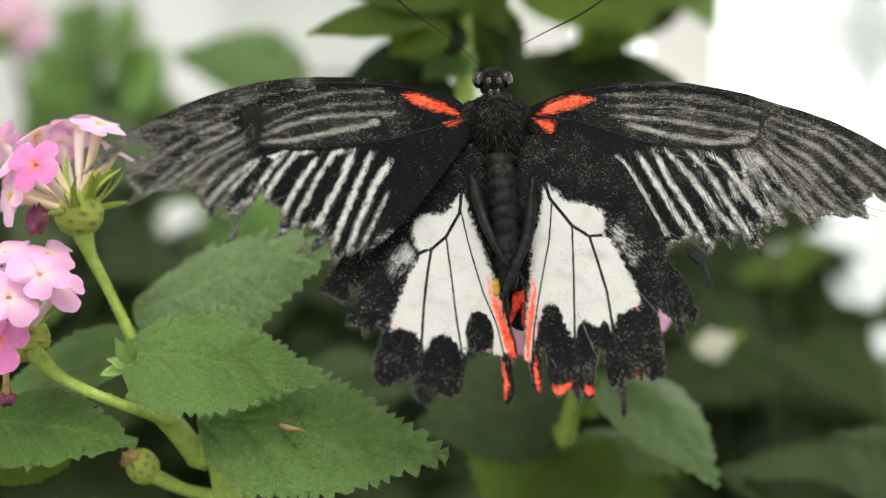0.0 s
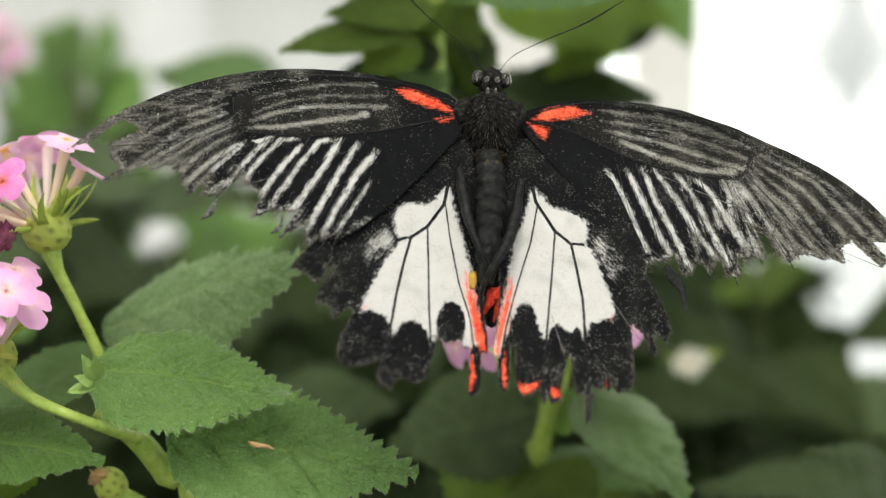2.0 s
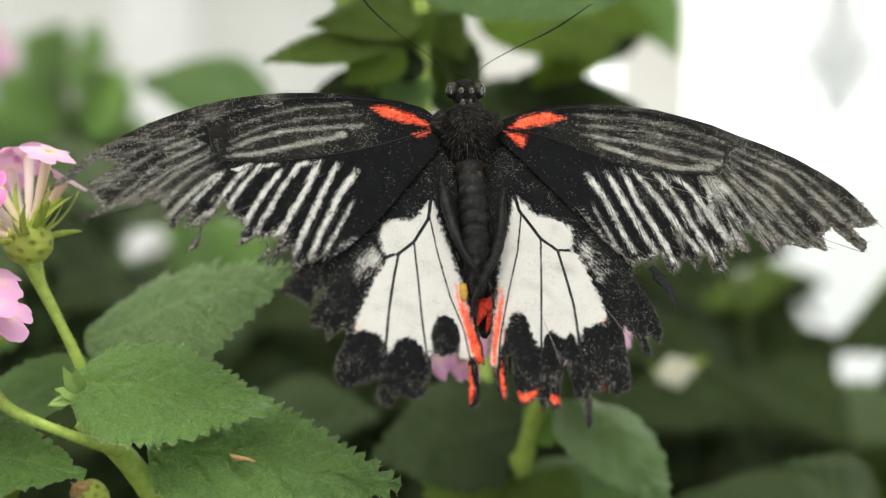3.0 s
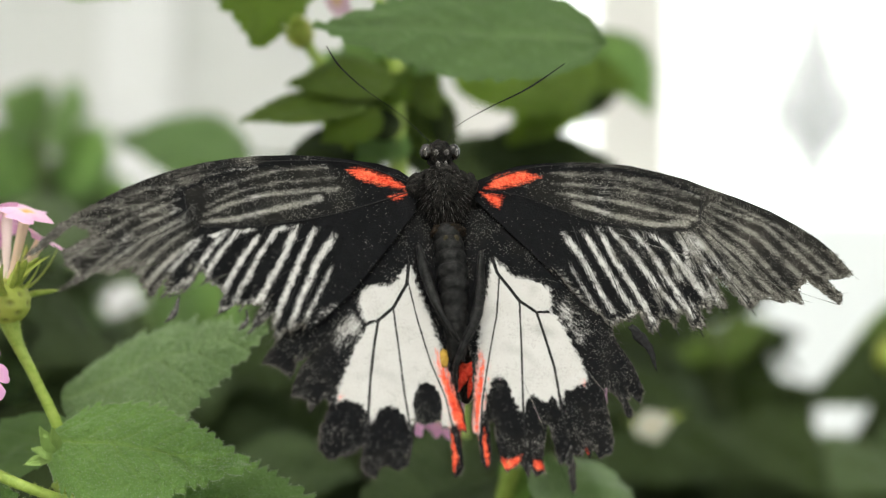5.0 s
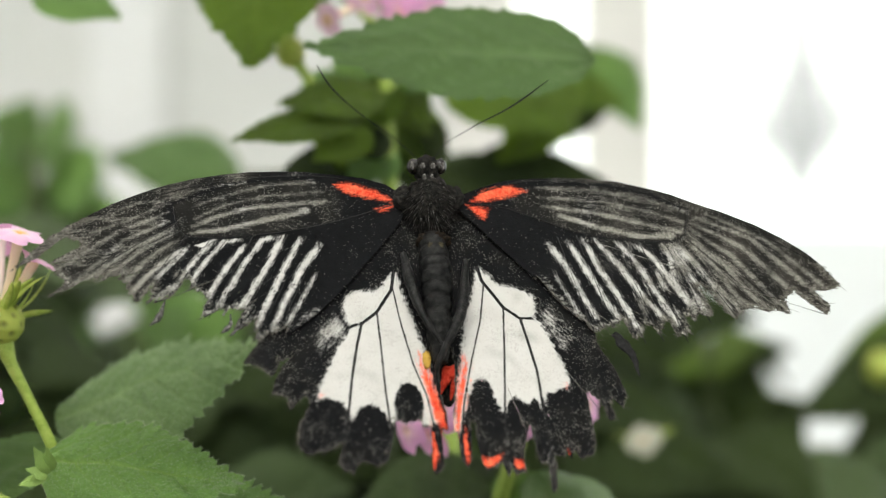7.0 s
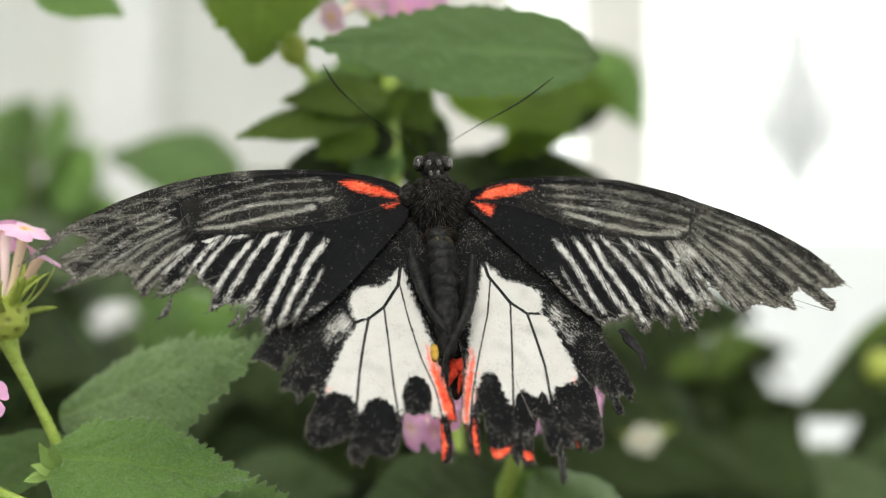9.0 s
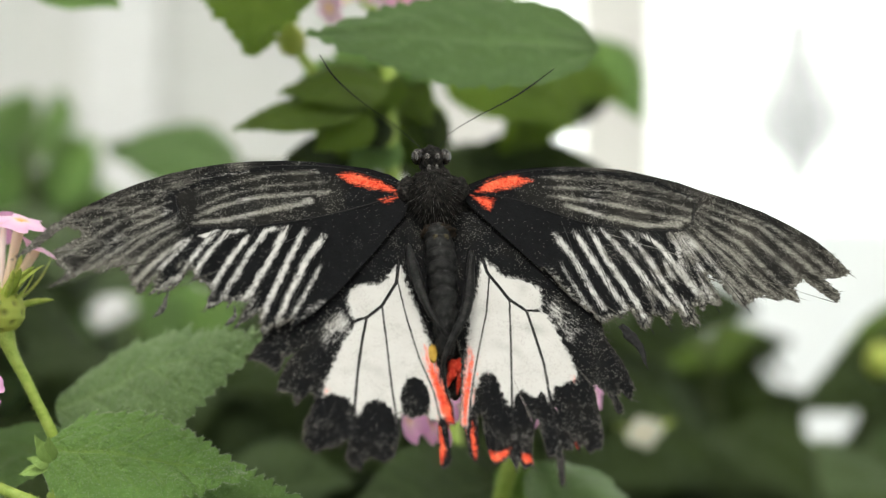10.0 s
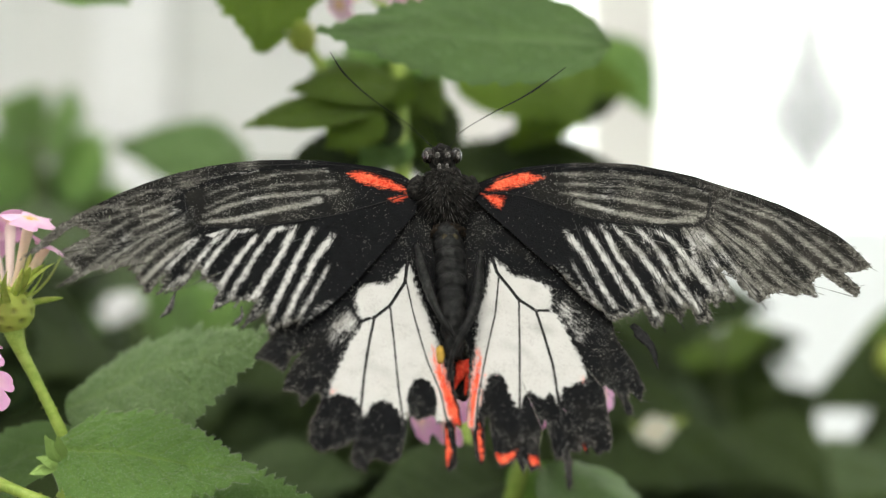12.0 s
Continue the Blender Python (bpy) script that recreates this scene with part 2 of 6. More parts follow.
CLEAR = clear_material()


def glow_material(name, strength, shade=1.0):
    """Pale surface that glows: glazing with bright sky behind, or a wall with added glow."""
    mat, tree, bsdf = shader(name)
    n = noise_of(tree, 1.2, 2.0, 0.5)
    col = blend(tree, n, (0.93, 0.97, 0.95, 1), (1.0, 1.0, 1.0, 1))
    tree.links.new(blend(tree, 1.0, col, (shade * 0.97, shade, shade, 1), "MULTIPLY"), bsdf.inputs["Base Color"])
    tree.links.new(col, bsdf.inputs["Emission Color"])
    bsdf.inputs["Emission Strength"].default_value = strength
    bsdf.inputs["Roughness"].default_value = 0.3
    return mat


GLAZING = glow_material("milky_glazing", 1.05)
# added glow for the walls that stay out of view
WALL_GLOW = glow_material("added_wall_glow", 0.34)
# the low wall's brightness is put in as a weak glow
SILL = glow_material("glowing_low_wall", 0.22, 0.74)


# ---- builders ----
def mesh_of(name, verts, faces, mat, attr=None, values=None, smooth=True):
    me = bpy.data.meshes.new(name)
    me.from_pydata([tuple(map(float, v)) for v in verts], [], [tuple(map(int, f)) for f in faces])
    me.materials.append(mat)
    if attr:
        rgba = np.ones((len(verts), 4), dtype=np.float32)
        rgba[:, :3] = values
        me.attributes.new(attr, "FLOAT_COLOR", "POINT").data.foreach_set("color", rgba.ravel())
    if smooth:
        me.polygons.foreach_set("use_smooth", np.ones(len(me.polygons), dtype=bool))
    me.update()
    return me


def part(name, me, parent, label="", m=None):
    ob = new(name, me)
    ob.parent = parent
    if m is not None:
        ob.matrix_basis = m
    return tagged(ob, label) if label else ob


def grid_faces(n, k, wrap=False):
    f = []
    for i in range(n - 1):
        for j in range(k if wrap else k - 1):
            f.append((i * k + j, i * k + (j + 1) % k, (i + 1) * k + (j + 1) % k, (i + 1) * k + j))
    return f


def smooth_line(points, steps=6):
    p = np.array(points, dtype=float)
    if len(p) < 3:
        return np.array([p[0] + (p[-1] - p[0]) * i / steps for i in range(steps + 1)])
    q = np.vstack([2 * p[0] - p[1], p, 2 * p[-1] - p[-2]])
    out = []
    for i in range(1, len(q) - 2):
        for s in np.arange(steps) / steps:
            a, b, c, d = q[i - 1:i + 3]
            out.append(0.5 * (2 * b + (c - a) * s + (2 * a - 5 * b + 4 * c - d) * s ** 2 + (3 * b - a - 3 * c + d) * s ** 3))
    out.append(p[-1])
    return np.array(out)


def tube(points, radii, seg=10, steps=6, bumpy=0.0):
    """Verts and faces of a smooth tube through points, closed at its ends."""
    line = smooth_line(points, steps)
    r = np.interp(np.linspace(0, 1, len(line)), np.linspace(0, 1, len(radii)), radii)
    verts, side = [], Vector((0.31, 0.77, 0.55))
    for i, p in enumerate(line):
        t = Vector(line[min(i + 1, len(line) - 1)] - line[max(i - 1, 0)]).normalized()
        a = t.cross(side).normalized()
        b = t.cross(a)
        for j in range(seg):
            w = 2 * math.pi * j / seg
            k = r[i] * (1 + bumpy * noise.noise(Vector(p) * 900 + Vector((j, 0, 0))))
            verts.append(Vector(p) + (a * math.cos(w) + b * math.sin(w)) * k)
    n = len(line)
    faces = grid_faces(n, seg, True) + [tuple(range(seg))[::-1], tuple(range((n - 1) * seg, n * seg))]
    return verts, faces


def joined(pieces):
    verts, faces = [], []
    for v, f in pieces:
        faces += [tuple(i + len(verts) for i in q) for q in f]
        verts += list(v)
    return verts, faces


def ball(centre, radii, rings=14, seg=20, fuzz=0.0, scale=900, turn=None):
    verts = []
    for i in range(rings + 1):
        a = math.pi * i / rings
        for j in range(seg):
            b = 2 * math.pi * j / seg
            d = Vector((math.sin(a) * math.cos(b), math.sin(a) * math.sin(b), math.cos(a)))
            k = 1 + fuzz * noise.noise(d * 4 + Vector(centre) * scale)
            p = Vector((d.x * radii[0] * k, d.y * radii[1] * k, d.z * radii[2] * k))
            verts.append(Vector(centre) + (turn @ p if turn else p))
    return verts, grid_faces(rings + 1, seg, True)


# ---- the setting ----
def box(name, lo, hi, mat, kind="structure", bevel=0.004):
    bm = bmesh.new()
    bmesh.ops.create_cube(bm, size=1.0)
    for v in bm.verts:
        v.co = Vector([lo[i] if v.co[i] < 0 else hi[i] for i in range(3)])
    bmesh.ops.bevel(bm, geom=bm.edges[:], offset=bevel, segments=2, affect="EDGES")
    me = bpy.data.meshes.new(name)
    bm.to_mesh(me)
    bm.free()
    me.materials.append(mat)
    return tagged(new(name, me), kind=kind) if kind else me


def build_ground():
    n = 60
    xs = np.sign(np.linspace(-1, 1, n)) * np.abs(np.linspace(-1, 1, n)) ** 3 * 60
    verts = [(x, y + 1, 0.02 * noise.noise(Vector((x * 3, y * 3, 0)))) for x in xs for y in xs]
    tagged(new("ground", mesh_of("ground", verts, grid_faces(n, n), SOIL)), "dark damp soil under the shrubs", "ground", kind="structure")


def build_glasshouse():
    y = 2.05
    edge = 0.0
    w = box("wall_north", (-3.0, y, 0.0), (edge, y + 0.12, 2.7), WALL)
    tagged(w, "white plastered wall of the glasshouse", "wall")
    tagged(box("pilaster", (-0.505, y - 0.014, 0.0), (-0.395, y - 0.002, 2.7), PAINT), "white painted pilaster on the wall", "pilaster")
    tagged(box("wall_sill", (edge, y - 0.03, 0.0), (3.0, y + 0.12, 1.335), SILL), "pale low wall brightened by an added glow", "wall")
    win = tagged(new("window_1"), "bright milky glazing in white frames", "window", kind="structure")
    win.location = (0.0, y, 1.335)
    posts = [edge, 0.195, 0.92, 1.6, 2.28, 3.0]
    for x0, x1 in zip(posts[:-1], posts[1:]):
        post = box("window_frame", (x0, 0.0, 0.002), (x0 + 0.105, 0.09, 1.365), POST, "")
        part("window_frame", post, win)
        pane = box("pane", (x0 + 0.107, 0.035, 0.002), (x1 - 0.002, 0.05, 1.365), GLAZING, "", 0.002)
        part("pane", pane, win)
    # unseen rest of the glasshouse, added behind and over the flowers; its walls glow
    for name, lo, hi in (("wall_west", (-3.12, -3.0, 0.0), (-3.002, 2.17, 2.7)), ("wall_east", (3.002, -3.0, 0.0), (3.12, 2.17, 2.7)), ("wall_south", (-3.12, -3.12, 0.0), (3.12, -3.002, 2.7))):
        tagged(box(name, lo, hi, WALL_GLOW), "unseen pale wall with added glow, closing the glasshouse", "wall")
    tagged(box("roof_beam", (-3.0, 1.3, 2.70), (3.0, 1.42, 2.80), PAINT), "white roof beam of the glasshouse", "beam")
    roof = tagged(new("ceiling"), "clear glass roof between thin white bars", "ceiling", kind="structure")
    roof.location = (0, 0, 2.81)
    for i in range(5):
        x0 = -3.1 + i * 1.24
        part("glazing_bar", box("glazing_bar", (x0, -3.1, 0.0), (x0 + 0.04, 2.15, 0.05), PAINT, ""), roof)
        pane = part("roof_pane", box("roof_pane", (x0 + 0.042, -3.1, 0.01), (x0 + 1.238, 2.15, 0.016), CLEAR, "", 0.001), roof)
        pane.visible_shadow = False


def build_pendant():
    """A grey ornament that hangs on a cord from the roof beam."""
    top = tagged(new("hanging_ornament"), "pale grey gauze spindle hanging on a thin cord", "ornament")
    top.location = (0.356, 1.45, 1.436)
    for k in (0.6, 1.0, 1.5):
        v, f = tube([(0, 0, -0.085), (0, 0, -0.05), (0, 0, -0.022), (0, 0, 0.0), (0, 0, 0.03), (0, 0, 0.06), (0, 0, 0.1)],
                    [0.003 * k, 0.016 * k, 0.040 * k, 0.046 * k, 0.026 * k, 0.014 * k, 0.008 * k], 16)
        part("gauze_layer", mesh_of("gauze_layer", v, f, GAUZE), top)
    cv, cf = tube([(0, 0, 0.07), (0, 0, 0.6), (0, 0, 1.285)], [0.0012, 0.0012], 6)
    part("cord", mesh_of("cord", cv, cf, GREY), top)
    hv, hf = tube([(0, 0, 1.28), (0, -0.03, 1.285)], [0.003, 0.003], 6)
    part("hook", mesh_of("hook", hv, hf, GREY), top)


# ---- leaves and flowers ----
def leaf_arrays(seed, rows=72, cols=20, teeth=17, fold=0.12, droop=0.12, curl=0.05, wave=0.02, quilt=0.012, wrinkle=0.0, bite=1.0):
    """A toothed ovate leaf, one unit long along y, about 0.6 wide, its face to +z."""
    rng = random.Random(seed)
    ph = rng.random() * 9
    lean = rng.uniform(-0.05, 0.05)
    verts, veins = [], []
    for i in range(rows + 1):
        l = i / rows
        half = 0.33 * (math.sin(math.pi * min(1, l ** 0.7)) ** (0.86 + 0.4 * max(0.0, l - 0.4))) * (1 - 0.2 * l ** 3) + 0.003
        saw = (l * teeth + 0.3 * math.sin(l * 23 + ph)) % 1.0
        for j in range(cols + 1):
            s = 2 * j / cols - 1
            edge = abs(s) ** 8
            tooth = (0.036 * saw * (1 - saw ** 7) * 1.25 * (1 + 1.0 * noise.noise(Vector((l * 14, s, ph)))) + 0.010 * noise.noise(Vector((l * 45, s, ph)))) * edge if 0.04 < l < 0.99 else 0
            x = s * half + math.copysign(tooth * bite, s) + lean * math.sin(math.pi * l)
            y = l + 0.02 * edge * saw * (1 - saw ** 7)
            a = abs(x)
            along = l * 6.2 - a * 6.0 + 1.6 * a * a
            near = abs((along + 0.5) % 1.0 - 0.5)
            rib = max(0.0, 1 - near / 0.09) * (1 if 0.02 < l < 0.95 else 0) * max(0, 1 - abs(s) * 0.75)
            mid = max(0.0, 1 - a / (0.024 * (1.1 - l)))
            pillow = math.sin(math.pi * ((along) % 1.0)) * (1 - abs(s) ** 3) * min(1, a / 0.06)
            z = (fold * a + 0.015 * noise.noise(Vector((x * 9, y * 9, ph))) - droop * (l - 0.35) ** 2 - curl * abs(s) ** 3 * half / 0.3 + quilt * pillow
                 + wave * noise.noise(Vector((l * 3, s * 1.5, ph))) - 0.021 * max(mid, 0.8 * rib))
            if wrinkle:
                z += wrinkle * noise.voronoi(Vector((x * 30, y * 30, ph)))[0][0] * min(1, a / 0.03) - wrinkle * 0.25 * noise.noise(Vector((x * 80, y * 80, ph)))
            verts.append((x, y, z))
            veins.append((max(rib * 0.7, mid), 0, 0))
    return verts, grid_faces(rows + 1, cols + 1), veins


def leaf_mesh(seed, mat, **shape):
    v, f, c = leaf_arrays(seed, **shape)
    return mesh_of("leaf", v, f, mat, "veins", c)


def leaf_pose(base, tip, width, normal, origin):
    b, t = Vector(base), Vector(tip)
    along = t - b
    length = along.length
    y = along.normalized()
    x = y.cross(Vector(normal)).normalized()
    z = x.cross(y)
    m = Matrix((x, y, z)).transposed().to_4x4()
    return Matrix.Translation(b - Vector(origin)) @ m @ Matrix.Diagonal((width / 0.62, length, min(length, width / 0.62), 1))


def floret_mesh(kind, seed, length):
    """Tube along z from 0, four notched lobes spread at its top."""
    rng = random.Random(seed)
    pink, core, throat = {"pale": ((0.86, 0.5, 0.74), (0.9, 0.62, 0.78), (0.9, 0.5, 0.02)),
                          "pink": ((0.86, 0.4, 0.72), (0.9, 0.54, 0.7), (0.95, 0.62, 0.55)),
                          "cream": ((0.44, 0.46, 0.33), (0.42, 0.44, 0.29), (0.45, 0.42, 0.18)),
                          "magenta": ((0.78, 0.13, 0.5), (0.74, 0.07, 0.4), (0.85, 0.14, 0.06))}[kind]
    verts, tint, seg = [], [], 40
    tube_col = (0.95, 0.86, 0.78) if kind != "pale" else (0.95, 0.82, 0.58)
    for l, r in ((0, 0.55), (0.3, 0.62), (0.6, 0.75), (0.88, 0.9), (0.95, 0.6)):
        for j in range(seg):
            w = 2 * math.pi * j / seg
            verts.append((r * math.cos(w) * 0.001, r * math.sin(w) * 0.001, length * l))
            tint.append(tube_col)
    tint[-seg:] = [throat] * seg
    off = [rng.uniform(0.85, 1.12) for _ in range(5)]
    tilt = [rng.uniform(-0.25, 0.3) for _ in range(5)]
    for i in range(0, 11):
        q = i / 10
        for j in range(seg):
            w = 2 * math.pi * j / seg
            lobe = int(w / (math.pi / 2) + 0.5) % 4
            c = abs(math.cos(2 * w))
            big = 4.9 * off[lobe] * (0.6 + 0.4 * c ** 0.6) - 0.28 * max(0, 1 - abs(((w + math.pi / 4) % (math.pi / 2)) - math.pi / 4) / 0.18)
            r = 0.12 + (big - 0.12) * q
            z = (0.5 * q - 0.45 * max(0.0, 1 - q / 0.2) - 0.9 * q * q + tilt[lobe] * q * q * 2.2 + 0.22 * math.sin(5 * w + seed) * q * q + 0.25 * (1 - c) * q) * 0.001
            verts.append((r * math.cos(w) * 0.001, r * math.sin(w) * 0.001, length * 0.97 + z))
            k = min(1, max(0, (q - 0.12) / 0.2))
            e = min(1, max(0, (q - 0.3) / 0.5))
            a = [throat[n] * (1 - k) + core[n] * k for n in range(3)]
            tint.append([a[n] * (1 - e) + pink[n] * e for n in range(3)])
    ring = 5 * seg
    faces = grid_faces(5, seg, True) + [tuple(ring + v for v in f) for f in grid_faces(11, seg, True)]
    faces += [(ring + j, ring + (j + 1) % seg, len(verts)) for j in range(seg)]
    verts.append((0, 0, length * 0.97 - 0.00045))
    tint.append(throat)
    return mesh_of("floret", verts, faces, PETAL, "tint", tint)


def toward(origin, direction, roll=0.0):
    q = Vector(direction).to_track_quat("Z", "Y").to_matrix().to_4x4()
    return Matrix.Translation(origin) @ q @ Matrix.Rotation(roll, 4, "Z")


def bract_mesh(seed, length=0.008, width=0.0009):
    rng = random.Random(seed)
    bend = rng.uniform(0.1, 0.35)
    verts = []
    for i in range(9):
        l = i / 8
        h = width * (1 - l) ** 0.7 * (0.6 + 0.8 * l)
        for s in (-1, -0.5, 0, 0.5, 1):
            verts.append((s * h, -bend * length * l * l + 0.35 * abs(s) * h, l * length))
        for s in (0.5, 0, -0.5):
            verts.append((s * h, -bend * length * l * l + 0.35 * abs(s) * h - 0.0003 * (1 - l), l * length))
    return mesh_of("bract", verts, grid_faces(9, 8, True), CALYX)


def pitted_ball(name, radius, tall, seed, turn):
    """Round receptacle with the sockets of fallen florets, their shade put into the tint."""
    v, f = ball((0, 0, 0), (radius, radius, radius * tall), 36, 52)
    dots = []
    for i in range(34):
        z = 1 - 2 * (i + 0.5) / 34
        w = i * 2.39996 + seed
        dots.append(Vector((math.sqrt(1 - z * z) * math.cos(w), math.sqrt(1 - z * z) * math.sin(w), z)))
    out, tint = [], []
    for p in v:
        d = p.normalized()
        near = min((d - q).length for q in dots)
        pit = max(0.0, 1 - near / 0.17) ** 0.7
        out.append(turn @ (p * (1 - 0.13 * pit + 0.05 * math.sin(min(1, near / 0.36) * math.pi))))
        tint.append([a * (1 - pit) + b * pit for a, b in zip((0.42, 0.5, 0.08), (0.12, 0.12, 0.02))])
    return mesh_of(name, out, f, PITTED, "tint", tint)


def flower_head(parent, centre, florets, seed, spokes=14, size=0.0038, axis=(0, -0.2, 1)):
    """Pitted green receptacle with bracts; florets: (tip, kind)."""
    c = Vector(centre) - parent.location
    rng = random.Random(seed)
    up = Vector(axis).normalized()
    turn = up.to_track_quat("Z", "Y").to_matrix()
    me = pitted_ball("flower_head", size, 0.95, seed, turn)
    head = part("flower_head", me, parent, "pink lantana flower head on a green receptacle", Matrix.Translation(c))
    for i in range(spokes):
        a = 2 * math.pi * i / spokes + rng.uniform(-0.2, 0.2)
        d = turn @ Vector((math.cos(a), math.sin(a), rng.uniform(0.1, 1.3))).normalized()
        part("bract", bract_mesh(seed * 50 + i, rng.uniform(0.0055, 0.0098)), head, "", toward(d * size * 0.75, d, rng.uniform(0, 6)))
    for i in range(spokes // 2):
        d = turn @ Vector((math.cos(i * 2.4), math.sin(i * 2.4), 1.5)).normalized()
        part("bract", bract_mesh(seed * 70 + i, rng.uniform(0.005, 0.008), 0.0016), head, "", toward(d * size * 0.6, d, rng.uniform(0, 6)))
    for i, (tip, kind) in enumerate(florets):
        t = Vector(tip) - Vector(centre)
        start = t.normalized() * size * 0.5
        me = floret_mesh(kind, seed * 31 + i, (t - start).length)
        part("floret", me, head, "", toward(start, t - start, rng.uniform(0, 1.5)))
    return head


def round_head(radius, n, seed, centre, kinds, lift=0.2):
    rng = random.Random(seed)
    out = []
    for i in range(n):
        z = 1 - (i + 0.5) / n * (1.0 - lift) * 1.2
        a = i * 2.39996 + rng.uniform(-0.2, 0.2)
        s = math.sqrt(max(0, 1 - z * z))
        d = Vector((s * math.cos(a), s * math.sin(a), z)) * radius * rng.uniform(0.92, 1.06)
        out.append((Vector(centre) + d, kinds[i % len(kinds)]))
    return out


def bud_head(parent, centre, radius, seed, axis=(0, 0, 1)):
    up = Vector(axis).normalized().to_track_quat("Z", "Y").to_matrix()
    me = pitted_ball("spent_flower_head", radius, 1.15, seed, up)
    return part("spent_flower_head", me, parent, "spent yellow-green flower head with pits", Matrix.Translation(Vector(centre) - parent.location))


def stem(parent, points, radii, mat, name="stem", bumpy=0.06, hairy=0):
    o = parent.location
    v, f = tube([Vector(p) - o for p in points], radii, 12, 8, bumpy)
    ob = part(name, mesh_of(name, v, f, mat), parent)
    if hairy:
        rng = random.Random(len(points) * 7 + int(radii[0] * 1e5))
        hairs = []
        for k in range(hairy):
            p = Vector(v[rng.randrange(len(v))])
            d = Vector((rng.gauss(0, 1), rng.gauss(0, 1), rng.gauss(0, 1))).normalized()
            hairs.append(tube([p - d * 0.0004, p + d * rng.uniform(0.0002, 0.0006)], [0.00003, 0.00001], 3, 1))
        hv, hf = joined(hairs)
        tagged(part("stem_hair", mesh_of("stem_hair", hv, hf, CALYX), ob), kind="stuff")
    return ob


LEAF_FINE = [leaf_mesh(i, (LEAF, LEAF_DIMMED, LEAF_SOFT, LEAF)[i], rows=150, cols=44, teeth=t, fold=fo, droop=dr, curl=cu, wave=0.03, quilt=0.014, wrinkle=-0.02, bite=1.35)
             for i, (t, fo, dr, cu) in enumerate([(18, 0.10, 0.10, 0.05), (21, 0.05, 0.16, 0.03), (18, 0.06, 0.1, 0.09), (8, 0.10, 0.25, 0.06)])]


def shapes(mat, n, seed):
    rng = random.Random(seed)
    return [leaf_mesh(seed + i, mat, rows=40, cols=12, teeth=rng.randint(14, 19), fold=rng.uniform(0.0, 0.2), droop=rng.uniform(0.05, 0.35),
                      curl=rng.uniform(0, 0.08), wave=0.05, bite=1.25) for i in range(n)]


MID = shapes(LEAF, 4, 20)
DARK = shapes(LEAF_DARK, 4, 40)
BLUE = shapes(LEAF_BLUE, 3, 60)
LIME = shapes(LEAF_LIME, 3, 80)
OLIVE = shapes(LEAF_OLIVE, 2, 95)
MOSS = shapes(LEAF_MOSS, 3, 110)
PALE = shapes(LEAF_PALE, 3, 90)
DIMMED = shapes(LEAF_DIMMED, 3, 70)
YOUNG = shapes(SPROUT, 3, 130)


def add_leaf(parent, shape, base, tip, width, normal=(0, -0.8, 0.6), label=""):
    return part("leaf", shape, parent, label, leaf_pose(base, tip, width, normal, parent.location))


def leaf_hairs(leaf, seed, on_margin, on_face):
    """Short pale hairs along the toothed margin and over the face of a leaf."""
    rng = random.Random(seed)
    me = leaf.data
    cols, rows = 45, 151
    hairs = []
    for k in range(on_margin + on_face):
        i = rng.randrange(4, rows - 2)
        margin = k < on_margin
        j = rng.choice((0, cols - 1)) if margin else rng.randrange(1, cols - 1)
        p = me.vertices[i * cols + j].co
        if margin:
            d = Vector((-1 if j == 0 else 1, rng.gauss(0.35, 0.4), rng.gauss(0.1, 0.4))).normalized() * rng.uniform(0.006, 0.014)
        else:
            d = Vector((rng.gauss(0, 0.4), rng.gauss(0.3, 0.4), 1)).normalized() * rng.uniform(0.005, 0.012)
        hairs.append(tube([p, p + d], [0.0011, 0.0003], 3, 1))
    v, f = joined(hairs)
    tagged(part("leaf_hair", mesh_of("leaf_hair", v, f, HAIR), leaf), kind="stuff")


